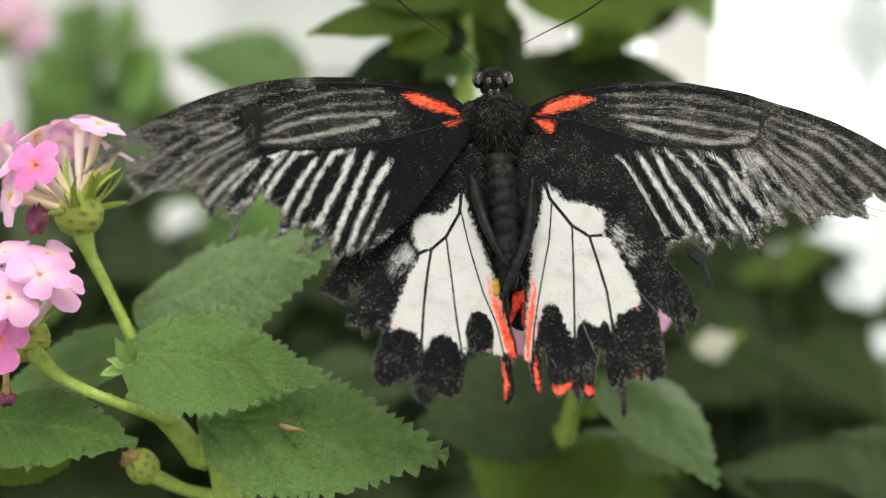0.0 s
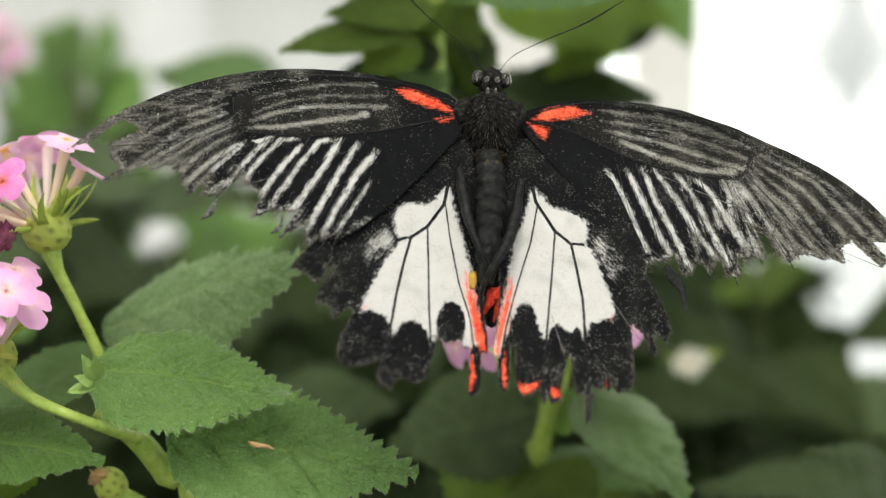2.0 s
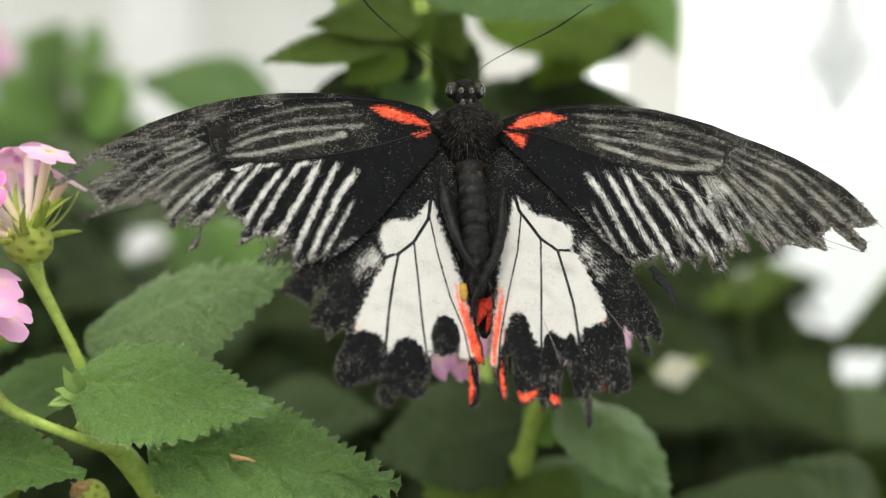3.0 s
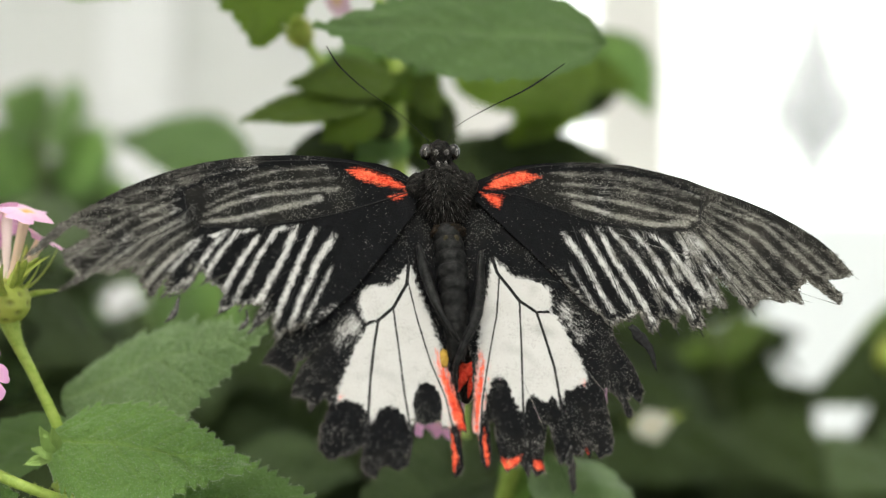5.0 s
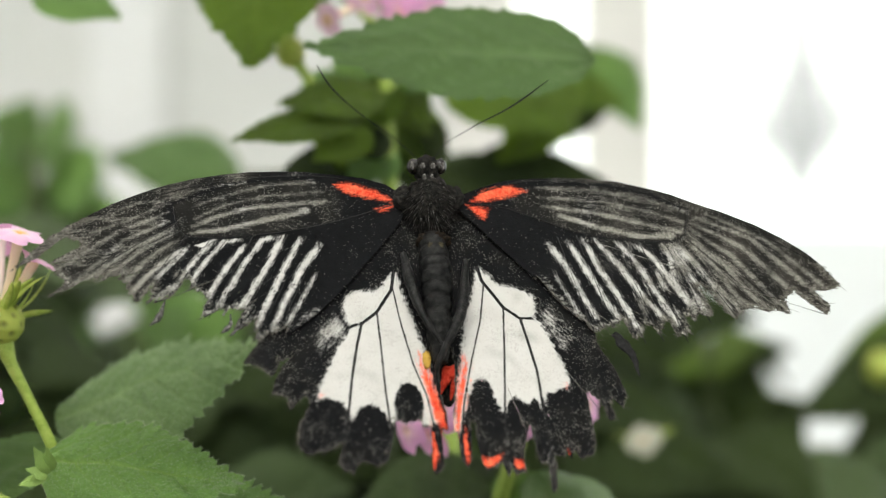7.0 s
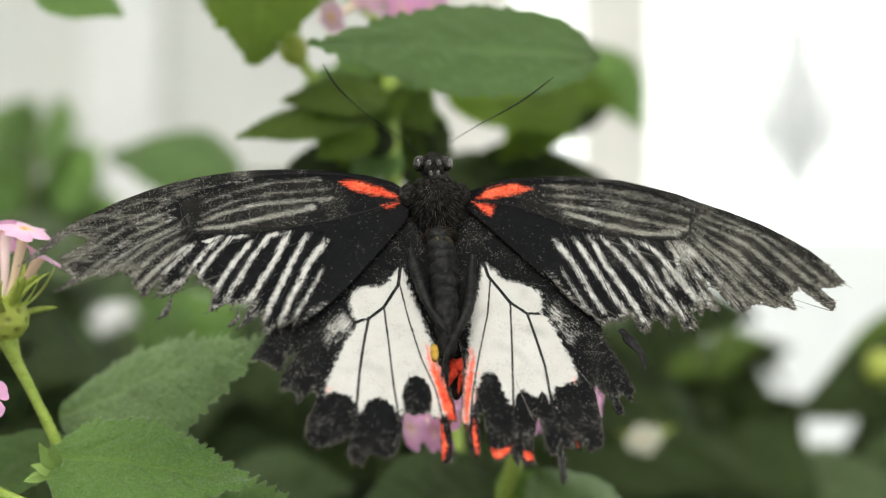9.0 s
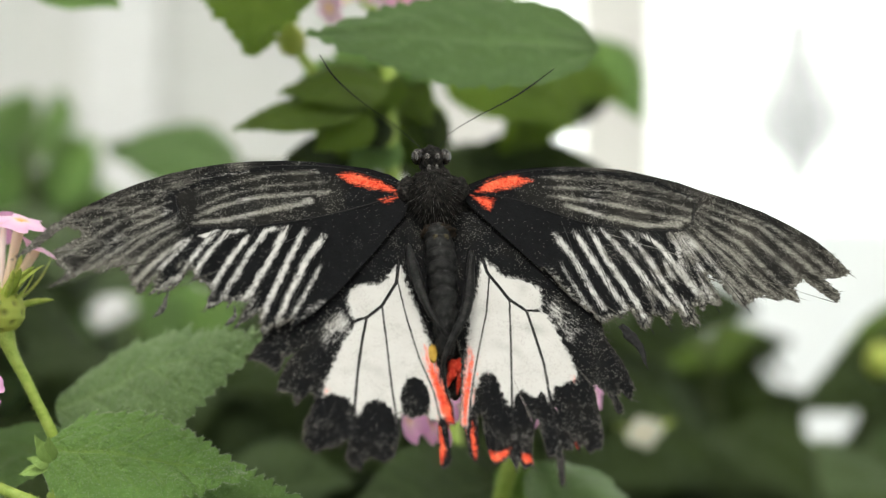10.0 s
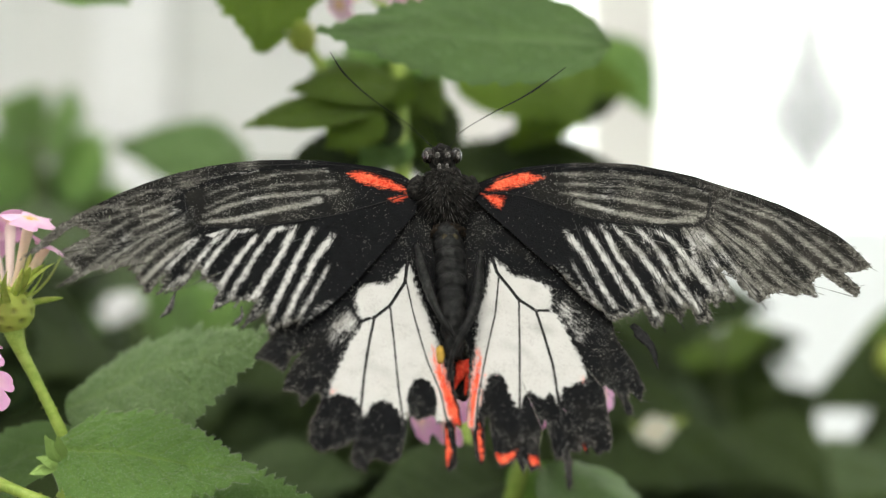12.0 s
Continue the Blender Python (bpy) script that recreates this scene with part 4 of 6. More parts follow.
def build_left_lantana():
    plant = tagged(new("lantana_plant"), "lantana bush with pink flowers further back", "plant")
    plant.location = (-0.22, 0.64, 0.0)
    stem(plant, [(-0.22, 0.64, -0.03), (-0.2, 0.64, 0.8), (-0.1740, 0.6336, 1.2360), (-0.1752, 0.6204, 1.2979), (-0.1757, 0.6138, 1.3457)], [0.007, 0.006, 0.004, 0.003, 0.002], STEM_DARK)
    stem(plant, [(-0.1764, 0.6336, 1.2607), (-0.2042, 0.6204, 1.3099), (-0.2141, 0.6072, 1.3760)], [0.003, 0.002, 0.0015], STEM_DARK)
    spots = [((-0.1752, 0.6204, 1.3268), (-0.2000, 0.6006, 1.3424)), ((-0.1728, 0.6204, 1.3293), (-0.1437, 0.6006, 1.3447)), ((-0.1752, 0.6204, 1.3462), (-0.1884, 0.6006, 1.3587)), ((-0.1728, 0.6204, 1.3050), (-0.1391, 0.6006, 1.3096)),
             ((-0.1795, 0.6270, 1.3051), (-0.2070, 0.6072, 1.3144)), ((-0.1752, 0.6204, 1.3486), (-0.1531, 0.6006, 1.3541)), ((-0.1789, 0.6336, 1.2904), (-0.1501, 0.6072, 1.3003)), ((-0.1740, 0.6336, 1.2805), (-0.2020, 0.6138, 1.2811)), ((-0.2115, 0.6204, 1.3462), (-0.2187, 0.6006, 1.3659)),
             ((-0.1789, 0.6336, 1.2632), (-0.1445, 0.6138, 1.2547)), ((-0.1770, 0.6270, 1.3345), (-0.1721, 0.6098, 1.2955)), ((-0.1616, 0.6336, 1.3275), (-0.1498, 0.6204, 1.3003))]
    lower = [((-0.1938, 0.6336, 1.3102), (-0.1630, 0.6204, 1.3268)), ((-0.1987, 0.6336, 1.3275), (-0.1775, 0.6204, 1.3050)), ((-0.1666, 0.6336, 1.3102), (-0.1461, 0.6204, 1.2857)), ((-0.1913, 0.6336, 1.3374), (-0.1993, 0.6204, 1.3123)), ((-0.1715, 0.6336, 1.3374), (-0.1534, 0.6204, 1.3172)),
             ((-0.1567, 0.6336, 1.2904), (-0.1752, 0.6204, 1.2761)), ((-0.1958, 0.6402, 1.2902), (-0.1647, 0.6270, 1.2954)),
             ((-0.1122, 0.6336, 1.2583), (-0.0884, 0.6230, 1.2820)), ((-0.1320, 0.6336, 1.2607), (-0.1115, 0.6230, 1.2795)), ((-0.0779, 0.6362, 1.2630), (-0.0937, 0.6257, 1.2758)), ((-0.1206, 0.6389, 1.2902), (-0.1247, 0.6283, 1.2685))]
    for i, (b, t) in enumerate(spots + lower):
        add_leaf(plant, (MID + DIMMED + MOSS + PALE[:1])[(i * 3) % 11], b, t, 0.031, (0.05 * (i % 5 - 2), -0.9, 0.4))
    c = (-0.2041, 0.5808, 1.3484)
    flower_head(plant, c, round_head(0.0185, 20, 8, c, ["pink"], 0.0), 23, 8, 0.004)


def build_undergrowth():
    """Bushes filling the lower distance, one leaf heap each."""
    rng = random.Random(12)
    gaps = [(-0.0725, -0.0123, 0.0028, 0.0028), (-0.0520, -0.0123, 0.0022, 0.002), (0.0770, -0.0265, 0.0100, 0.0112), (0.0880, -0.0190, 0.0080, 0.0070), (0.0872, -0.0396, 0.0072, 0.0048)]

    def blocks(points, wide):
        for p in points:
            k = 0.326 / p[1]
            for gx, gz, rx, rz in gaps:
                if ((p[0] * k - gx) / (rx + wide * k)) ** 2 + (((p[2] - 1.3) * k - gz) / (rz + wide * k)) ** 2 < 1:
                    return True
        return False

    def sprig(x, y, z, lo, hi):
        a = rng.uniform(0, 2 * math.pi)
        length = rng.uniform(lo, hi)
        d = Vector((math.cos(a), -0.35 + 0.3 * math.sin(a), rng.uniform(-0.5, 0.15))) * length
        b = Vector((x, y, z))
        n = (rng.uniform(-0.3, 0.3), -0.7, 0.7)
        clear = not blocks([b, b + d * 0.25, b + d * 0.5, b + d * 0.75, b + d], length * 0.12)
        return clear, b, b + d, length * 0.6, n

    for cx, y0, y1 in ((-0.22, 0.42, 0.52), (-0.05, 0.43, 0.53), (0.11, 0.43, 0.53), (0.28, 0.45, 0.56)):
        bush = tagged(new("leafy_bush"), "dense bush of toothed leaves, shade painted in dark green", "bush", "bushes behind the flowers")
        bush.location = (cx, (y0 + y1) / 2, 0.0)
        for k in range(4):
            x = cx + rng.uniform(-0.06, 0.06)
            stem(bush, [(cx, bush.location.y, -0.03), (x, bush.location.y, 0.6), (x + rng.uniform(-0.03, 0.03), y1, 1.20)], [0.006, 0.005, 0.002], STEM_DARK)
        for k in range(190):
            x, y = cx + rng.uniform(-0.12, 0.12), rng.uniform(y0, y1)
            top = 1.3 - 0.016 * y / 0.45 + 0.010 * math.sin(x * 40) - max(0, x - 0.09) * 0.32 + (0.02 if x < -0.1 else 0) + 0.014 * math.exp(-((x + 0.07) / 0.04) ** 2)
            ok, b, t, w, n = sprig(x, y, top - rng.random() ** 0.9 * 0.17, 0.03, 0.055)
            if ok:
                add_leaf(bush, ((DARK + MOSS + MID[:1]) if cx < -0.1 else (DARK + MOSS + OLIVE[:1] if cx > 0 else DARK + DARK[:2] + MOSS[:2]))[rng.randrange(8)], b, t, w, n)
    # the hedge further off, leaf upon leaf
    v0, f0, c0 = leaf_arrays(5, rows=14, cols=6, teeth=7)
    base = np.array(v0)
    verts, faces, cols = [], [], []
    for k in range(3400):
        x, y = rng.uniform(-0.65, 0.75), rng.uniform(0.62, 0.8)
        z = 1.3 - 0.035 - rng.random() * 0.42 - max(0, x - 0.15) * 0.25
        ok, b, t, w, n = sprig(x, y, z, 0.04, 0.07)
        if not ok:
            continue
        m = np.array(leaf_pose(b, t, w, n, (0, 0, 0)))
        faces += [tuple(i + len(verts) for i in q) for q in f0]
        verts += list(base @ m[:3, :3].T + m[:3, 3])
        cols += c0
    for k in range(60):
        x = rng.uniform(-0.6, 0.7)
        tv, tf = tube([(x, 0.75, -0.02), (x + rng.uniform(-0.05, 0.05), 0.76, 0.6), (x, 0.75, 1.15)], [0.006, 0.005, 0.002], 6, 3)
        faces += [tuple(i + len(verts) for i in q) for q in tf]
        verts += tv
        cols += [(0, 0, 0)] * len(tv)
    tagged(new("hedge", mesh_of("hedge", verts, faces, LEAF_DARK, "veins", cols)), "hedge of small leaves, shade painted in dark green", "hedge", kind="stuff")


# ---- the butterfly ----
def inside_reach(poly, pivot, angles):
    """Distance from pivot to the farthest crossing of the outline, for every angle."""
    p = np.array(poly, dtype=float) - pivot
    q = np.roll(p, -1, axis=0)
    d = np.stack([np.cos(angles), np.sin(angles)], 1)
    e = q - p
    den = d[:, None, 0] * e[None, :, 1] - d[:, None, 1] * e[None, :, 0]
    den = np.where(np.abs(den) < 1e-9, 1e-9, den)
    t = (p[None, :, 0] * e[None, :, 1] - p[None, :, 1] * e[None, :, 0]) / den
    s = (p[None, :, 0] * d[:, None, 1] - p[None, :, 1] * d[:, None, 0]) / den
    return np.where((s >= 0) & (s <= 1) & (t > 0), t, 0).max(1)


def signed_distance(pts, poly):
    """Positive inside the polygon, in mm."""
    p = np.array(poly, dtype=float)
    q = np.roll(p, -1, axis=0)
    best = np.full(len(pts), 1e9)
    inside = np.zeros(len(pts), dtype=bool)
    for a, b in zip(p, q):
        e = b - a
        w = pts - a
        k = np.clip((w @ e) / max(e @ e, 1e-9), 0, 1)
        best = np.minimum(best, np.hypot(*(w - k[:, None] * e).T))
        cross = (a[1] > pts[:, 1]) != (b[1] > pts[:, 1])
        xs = a[0] + (pts[:, 1] - a[1]) * e[0] / (e[1] if abs(e[1]) > 1e-9 else 1e-9)
        inside ^= cross & (pts[:, 0] < xs)
    return np.where(inside, best, -best)


def line_distance(pts, line):
    best = np.full(len(pts), 1e9)
    for a, b in zip(line[:-1], line[1:]):
        a, b = np.array(a, float), np.array(b, float)
        e = b - a
        w = pts - a
        k = np.clip((w @ e) / max(e @ e, 1e-9), 0, 1)
        best = np.minimum(best, np.hypot(*(w - k[:, None] * e).T))
    return best


def soft(x, lo, hi):
    k = np.clip((x - lo) / (hi - lo), 0, 1)
    return k * k * (3 - 2 * k)


def field_noise(pts, scale, seed):
    return np.array([noise.noise(Vector((x * scale, y * scale, seed))) for x, y in pts])


# veins of the forewing: from the discal cell to the outer margin, mm in the wing's plane
RAYS = {-1: [((15.3, -8.9), (21.3, -21.7)), ((17.0, -6.5), (22.9, -21.3)), ((19.0, -5.5), (25.8, -22.3)), ((21.8, -5.2), (28.8, -20.1)), ((27.1, -5.8), (32.4, -18.0)), ((30.8, -6.2), (36.1, -14.9)), ((33.3, -6.3), (38.3, -15.7)), ((36.9, -5.9), (43.3, -16.4)), ((37.7, -5.0), (48.3, -13.5)), ((38.4, -3.5), (53.9, -14.8))],
        1: [((17.8, -8.9), (21.6, -19.5)), ((19.8, -4.8), (23.4, -20.0)), ((22.8, -4.5), (26.7, -19.6)), ((25.1, -4.8), (30.8, -21.5)), ((28.6, -5.3), (33.6, -21.1)), ((32.6, -5.5), (37.3, -21.1)), ((36.6, -5.5), (41.4, -18.3)), ((38.8, -5.5), (45.9, -18.3)), ((40.0, -4.6), (50.8, -17.8)), ((40.5, -3.3), (54.9, -17.3))]}
CELL = {-1: [(5.2, 1.04), (10.2, -0.95), (14.5, -2.5), (18.0, -3.6), (23.1, -4.8), (27.3, -5.5), (31.5, -6.0), (35.6, -6.1), (37.1, -5.8), (38.4, -4.0), (39.1, -0.64)],
        1: [(7.5, 1.43), (11.9, 0.55), (16.2, -1.14), (20.4, -3.0), (23.9, -4.2), (29.1, -5.1), (34.3, -5.5), (38.3, -5.5), (40.0, -4.3), (40.6, -2.6), (41.1, -0.22)]}
CELL_TOP = {-1: [(5.7, 2.2), (12.7, 4.5), (17.9, 5.1), (24.9, 4.7), (31.7, 3.1), (38.9, -0.24)],
        1: [(7.1, 2.5), (14.8, 4.6), (21.1, 5.0), (28.3, 4.7), (35.3, 3.1), (41.1, 0.19)]}
COSTA = {-1: [(5.0, 2.5), (12.7, 5.3), (21.4, 5.5), (31.7, 4.2), (44.2, 0.15), (52.1, -4.2)],
        1: [(6.9, 2.9), (14.9, 5.5), (25.7, 5.6), (37.2, 3.3), (49.2, -1.8), (60.0, -8.5)]}
# pale rays of the forewing: line, half width at its start and end, strength
BRIGHT = {-1: [([(17.5, -11.8), (19.3, -15.4), (22.0, -20.7)], 0.16, 0.18, 0.9), ([(17.1, -6.9), (19.5, -10.7), (22.3, -17.0), (24.0, -21.4)], 0.46, 0.32, 1.0), ([(20.0, -5.9), (22.9, -12.5), (25.4, -18.7), (26.6, -21.2)], 0.32, 0.41, 1.0), ([(22.6, -5.6), (24.5, -10.2), (27.9, -16.9), (29.5, -18.8)], 0.37, 0.46, 1.0), ([(23.1, -5.7), (25.6, -6.2), (28.0, -10.1), (30.6, -15.2), (31.8, -17.5)], 0.27, 0.32, 1.0), ([(28.3, -7.4), (31.1, -11.7), (33.5, -16.3)], 0.27, 0.37, 1.0), ([(28.8, -6.3), (31.3, -6.8), (34.3, -10.9), (36.3, -14.6)], 0.23, 0.37, 0.95), ([(32.6, -6.2), (35.9, -10.7), (37.9, -14.2), (40.5, -16.1)], 0.27, 0.32, 0.85), ([(36.4, -7.7), (40.1, -12.2), (42.4, -15.5)], 0.23, 0.41, 0.75)],
        1: [([(18.5, -10.9), (20.4, -15.0), (22.6, -19.7)], 0.27, 0.33, 0.6), ([(18.2, -6.0), (20.7, -10.1), (22.5, -14.8), (24.4, -18.8)], 0.44, 0.44, 0.85), ([(21.4, -5.5), (23.8, -10.9), (26.2, -16.3), (28.4, -19.8)], 0.33, 0.49, 0.9), ([(23.8, -5.2), (25.6, -10.0), (28.2, -15.3), (30.8, -21.3)], 0.33, 0.44, 0.95), ([(25.7, -5.2), (29.0, -10.0), (32.3, -15.8), (35.3, -19.7)], 0.33, 0.44, 0.95), ([(29.0, -5.3), (32.1, -9.8), (34.5, -15.4), (36.8, -20.1)], 0.33, 0.44, 0.9), ([(32.0, -6.2), (34.4, -8.3), (37.0, -12.8), (39.7, -17.3)], 0.3, 0.66, 0.95), ([(36.4, -6.6), (39.5, -10.1), (42.0, -15.9)], 0.44, 0.38, 0.75)]}
DIM = {-1: [([(37.8, -8.5), (41.5, -12.0), (44.8, -16.2)], 0.23, 0.41, 0.6), ([(38.2, -6.6), (42.6, -10.2), (45.9, -14.9)], 0.23, 0.41, 0.5), ([(38.3, -5.5), (43.7, -8.5), (47.1, -12.6)], 0.18, 0.37, 0.45), ([(38.8, -4.7), (44.6, -8.1), (51.4, -14.1)], 0.23, 0.46, 0.5), ([(39.4, -3.2), (45.9, -6.9), (52.6, -14.2)], 0.18, 0.37, 0.45), ([(39.9, -1.9), (46.8, -5.3), (55.0, -11.8)], 0.18, 0.32, 0.45), ([(40.8, -0.71), (46.8, -4.0), (52.0, -6.1)], 0.18, 0.23, 0.4), ([(44.2, -0.34), (49.8, -2.8), (55.3, -5.8)], 0.14, 0.18, 0.35), ([(16.8, -17.9), (18.9, -19.1), (20.9, -21.3)], 0.64, 0.37, 0.22)],
        1: [([(39.1, -6.6), (42.1, -10.8), (45.2, -17.3)], 0.44, 0.44, 0.5), ([(40.4, -5.6), (44.0, -9.9), (47.5, -16.4)], 0.27, 0.44, 0.5), ([(40.9, -4.6), (45.5, -9.1), (49.8, -15.9)], 0.27, 0.49, 0.5), ([(41.3, -3.3), (47.4, -8.1), (53.2, -16.4)], 0.27, 0.49, 0.5), ([(41.9, -2.1), (49.4, -6.6), (55.1, -13.4)], 0.27, 0.44, 0.48), ([(42.3, -0.83), (50.6, -4.5), (58.3, -12.9)], 0.27, 0.49, 0.45), ([(44.2, -0.2), (53.3, -5.0), (61.0, -12.9)], 0.22, 0.44, 0.4), ([(19.2, -17.6), (20.7, -19.5), (22.6, -21.9)], 0.77, 0.44, 0.5)]}
CELL_STRIPES = {-1: [([(36.2, -0.73), (31.6, 1.45), (24.9, 3.7), (17.9, 4.6)], 0.14, 0.23, 0.5), ([(35.7, -2.7), (30.8, -0.0), (24.8, 1.7), (16.6, 2.8)], 0.18, 0.23, 0.5), ([(36.1, -4.2), (31.6, -2.0), (26.5, -0.31), (16.2, 1.02)], 0.23, 0.27, 0.75), ([(36.3, -5.4), (30.7, -4.4), (25.6, -2.8), (19.0, -0.73)], 0.18, 0.5, 0.85), ([(39.2, 1.33), (33.4, 3.1), (28.3, 4.1)], 0.09, 0.14, 0.4)],
        1: [([(17.5, 4.4), (26.4, 3.9), (33.5, 2.6), (40.6, 0.19)], 0.22, 0.27, 0.5), ([(17.4, 2.6), (28.0, 1.8), (35.0, -0.03), (40.6, -1.9)], 0.22, 0.33, 0.55), ([(18.1, 0.88), (26.0, -0.21), (33.0, -2.1), (39.9, -3.7)], 0.27, 0.33, 0.7), ([(20.6, -0.78), (26.6, -3.0), (32.7, -4.5), (38.0, -4.3)], 0.27, 0.49, 0.95), ([(22.6, 1.6), (29.7, 0.79), (36.6, -1.26)], 0.11, 0.16, 0.5)]}


def cell_area(side):
    return CELL[side] + CELL_TOP[side][::-1]


def ray_coordinate(pts, side):
    """Which ray of the fan a point lies on (0 to 9)."""
    ks = np.linspace(0, 9, 91)
    a = np.array([r[0] for r in RAYS[side]])
    b = np.array([r[1] for r in RAYS[side]])
    A = np.stack([np.interp(ks, range(10), a[:, i]) for i in (0, 1)], 1)
    B = np.stack([np.interp(ks, range(10), b[:, i]) for i in (0, 1)], 1)
    out = np.full(len(pts), -1.0)
    prev = None
    for k, p, q in zip(ks, A, B):
        e = q - p
        off = e[0] * (pts[:, 1] - p[1]) - e[1] * (pts[:, 0] - p[0])
        off = off / np.hypot(*e)
        if prev is not None:
            ahead = ((pts - p) @ e) / (e @ e) > -0.04
            hit = (np.sign(prev) != np.sign(off)) & (out < 0) & ahead
            out = np.where(hit, k - 0.1 * np.abs(off) / (np.abs(off) + np.abs(prev) + 1e-9), out)
        prev = off
    return out


def stripe_field(pts, stripes, sway):
    """Brush strokes of pale scales, tapered and slightly wavering."""
    out = np.zeros(len(pts))
    for line, w0, w1, strength in stripes:
        total = sum(math.dist(p, q) for p, q in zip(line[:-1], line[1:]))
        best, share, run = np.full(len(pts), 1e9), np.zeros(len(pts)), 0.0
        for a, b in zip(line[:-1], line[1:]):
            a, e = np.array(a, float), np.array(b, float) - np.array(a, float)
            w = pts - a
            k = np.clip((w @ e) / (e @ e), 0, 1)
            d = np.hypot(*(w - k[:, None] * e).T)
            share = np.where(d < best, (run + k * np.hypot(*e)) / total, share)
            best = np.minimum(best, d)
            run += np.hypot(*e)
        half = w0 + (w1 - w0) * share + 0.12 * sway
        fade = strength * (0.55 + 0.45 * soft(share, 0.0, 0.12)) * (1 - 0.22 * share)
        out = np.maximum(out, fade * soft(half - best, -0.62, 0.42))
    return out


def lie_of(pts, side):
    """The lie of the scales on a forewing: mm across and along its rays."""
    ray = ray_coordinate(pts, side)
    first = np.array(RAYS[side])[np.clip(np.round(ray), 0, 9).astype(int), 0]
    return np.where((ray >= 0)[:, None], np.stack([ray * 4.5, np.hypot(*(pts - first).T)], 1), np.stack([pts[:, 1] + 0.1 * pts[:, 0], pts[:, 0]], 1))


def forewing_scales(pts, side):
    s = ray_coordinate(pts, side)
    lie = lie_of(pts, side)
    streak = field_noise(lie * (0.85, 0.12), 1.0, 33.0 + side) + 0.6 * field_noise(lie * (2.2, 0.35), 1.0, 35.0 + side)
    u = pts[:, 0]
    cell = signed_distance(pts, cell_area(side))
    n = field_noise(pts, 0.22, 3.0 + side)
    sway = field_noise(pts, 0.6, 7.0 + side)
    patchy = field_noise(pts, 0.9, 15.0 + side)
    high = np.interp(u, [p[0] for p in CELL_TOP[side]], [p[1] for p in CELL_TOP[side]])
    pale = stripe_field(pts, BRIGHT[side], sway) * (1.05 + 0.3 * patchy)
    dim = np.maximum(1.8 * stripe_field(pts, DIM[side], sway), 1.3 * stripe_field(pts, CELL_STRIPES[side], sway)) * (1 + 0.4 * n + 0.5 * streak)
    lead = soft(pts[:, 1] - high, 0.1, 0.8) * soft(u, 14, 26)
    dim = np.maximum(dim, lead * (0.2 + 0.4 * n))
    inside = soft(cell, -0.3, 0.4) * soft(u, 10, 16)
    far = soft(u, 38, 42) * (s < 0) * (cell < 0)
    outer = np.maximum(np.maximum(soft(s, 6.2, 7.6), inside), np.maximum(lead, far))
    if side > 0:
        # the scales of this wing are rubbed off over wide patches
        outer = np.maximum(outer, np.clip(0.5 + 0.6 * field_noise(pts, 0.45, 21.0), 0, 0.8) * (s > 2.5) * (cell < 0))
        pale = np.maximum(pale, 0.72 * soft(n + streak, -0.15, 0.6) * soft(s, 2.4, 5.0))
        dim = np.maximum(dim, 0.75 * soft(streak, -0.3, 0.5) * np.maximum(soft(s, 6.0, 7.6), 0.45 * inside * soft(u, 16, 30)))
    else:
        dim = np.maximum(dim, 0.5 * soft(streak, -0.2, 0.5) * np.maximum(soft(s, 6.5, 8.0), far))
    dust = np.clip(0.06 + 0.09 * n + (0.46 if side < 0 else 0.52) * outer + 0.08 * soft(u, 25, 50) + 0.16 * n * outer, 0, 1)
    # bare specks round the base of the rays
    base = np.exp(-(line_distance(pts, [(9.0, -5.5), (15.0, -9.5)]) / 3.2) ** 2)
    dust = np.maximum(dust, np.clip((0.16 if side < 0 else 0.03) * base * (0.5 + 1.5 * patchy), 0, 0.25))
    red = np.maximum(signed_distance(pts, RED_MAIN[side]), signed_distance(pts, RED_SMALL[side]))
    spot = signed_distance(pts, SPOT) if side < 0 else np.full(len(pts), -9.0)
    pale = np.maximum(pale, dim) * (0.1 + 0.9 * soft(line_distance(pts, CELL[side]), 0.12, 0.42))
    pale = np.maximum(pale, soft(spot, -0.15, 0.25) * 1.3)
    dust = np.where(spot > -0.2, 0, dust)
    return np.stack([np.clip(pale, 0, 1.3), soft(red, -1.0, 1.1), dust], 1)


RED_MAIN = {-1: [(14.6, 4.2), (12.7, 4.7), (10.1, 4.1), (7.5, 3.1), (5.6, 1.5), (7.5, 1.7), (10.1, 2.2), (12.9, 2.8)],
        1: [(6.8, 1.9), (8.7, 3.7), (10.8, 4.5), (13.2, 4.6), (15.7, 3.8), (13.8, 3.1), (11.1, 2.3), (8.6, 1.8)]}
RED_SMALL = {-1: [(8.2, 0.06), (5.4, 1.03), (6.5, -0.14), (7.5, -0.4)],
        1: [(6.0, 1.25), (9.4, 0.38), (8.6, -1.6), (7.4, -0.6)]}
SPOT = [(35.6, -7.5), (32.5, -6.2), (33.3, -7.0), (34.5, -8.0)]

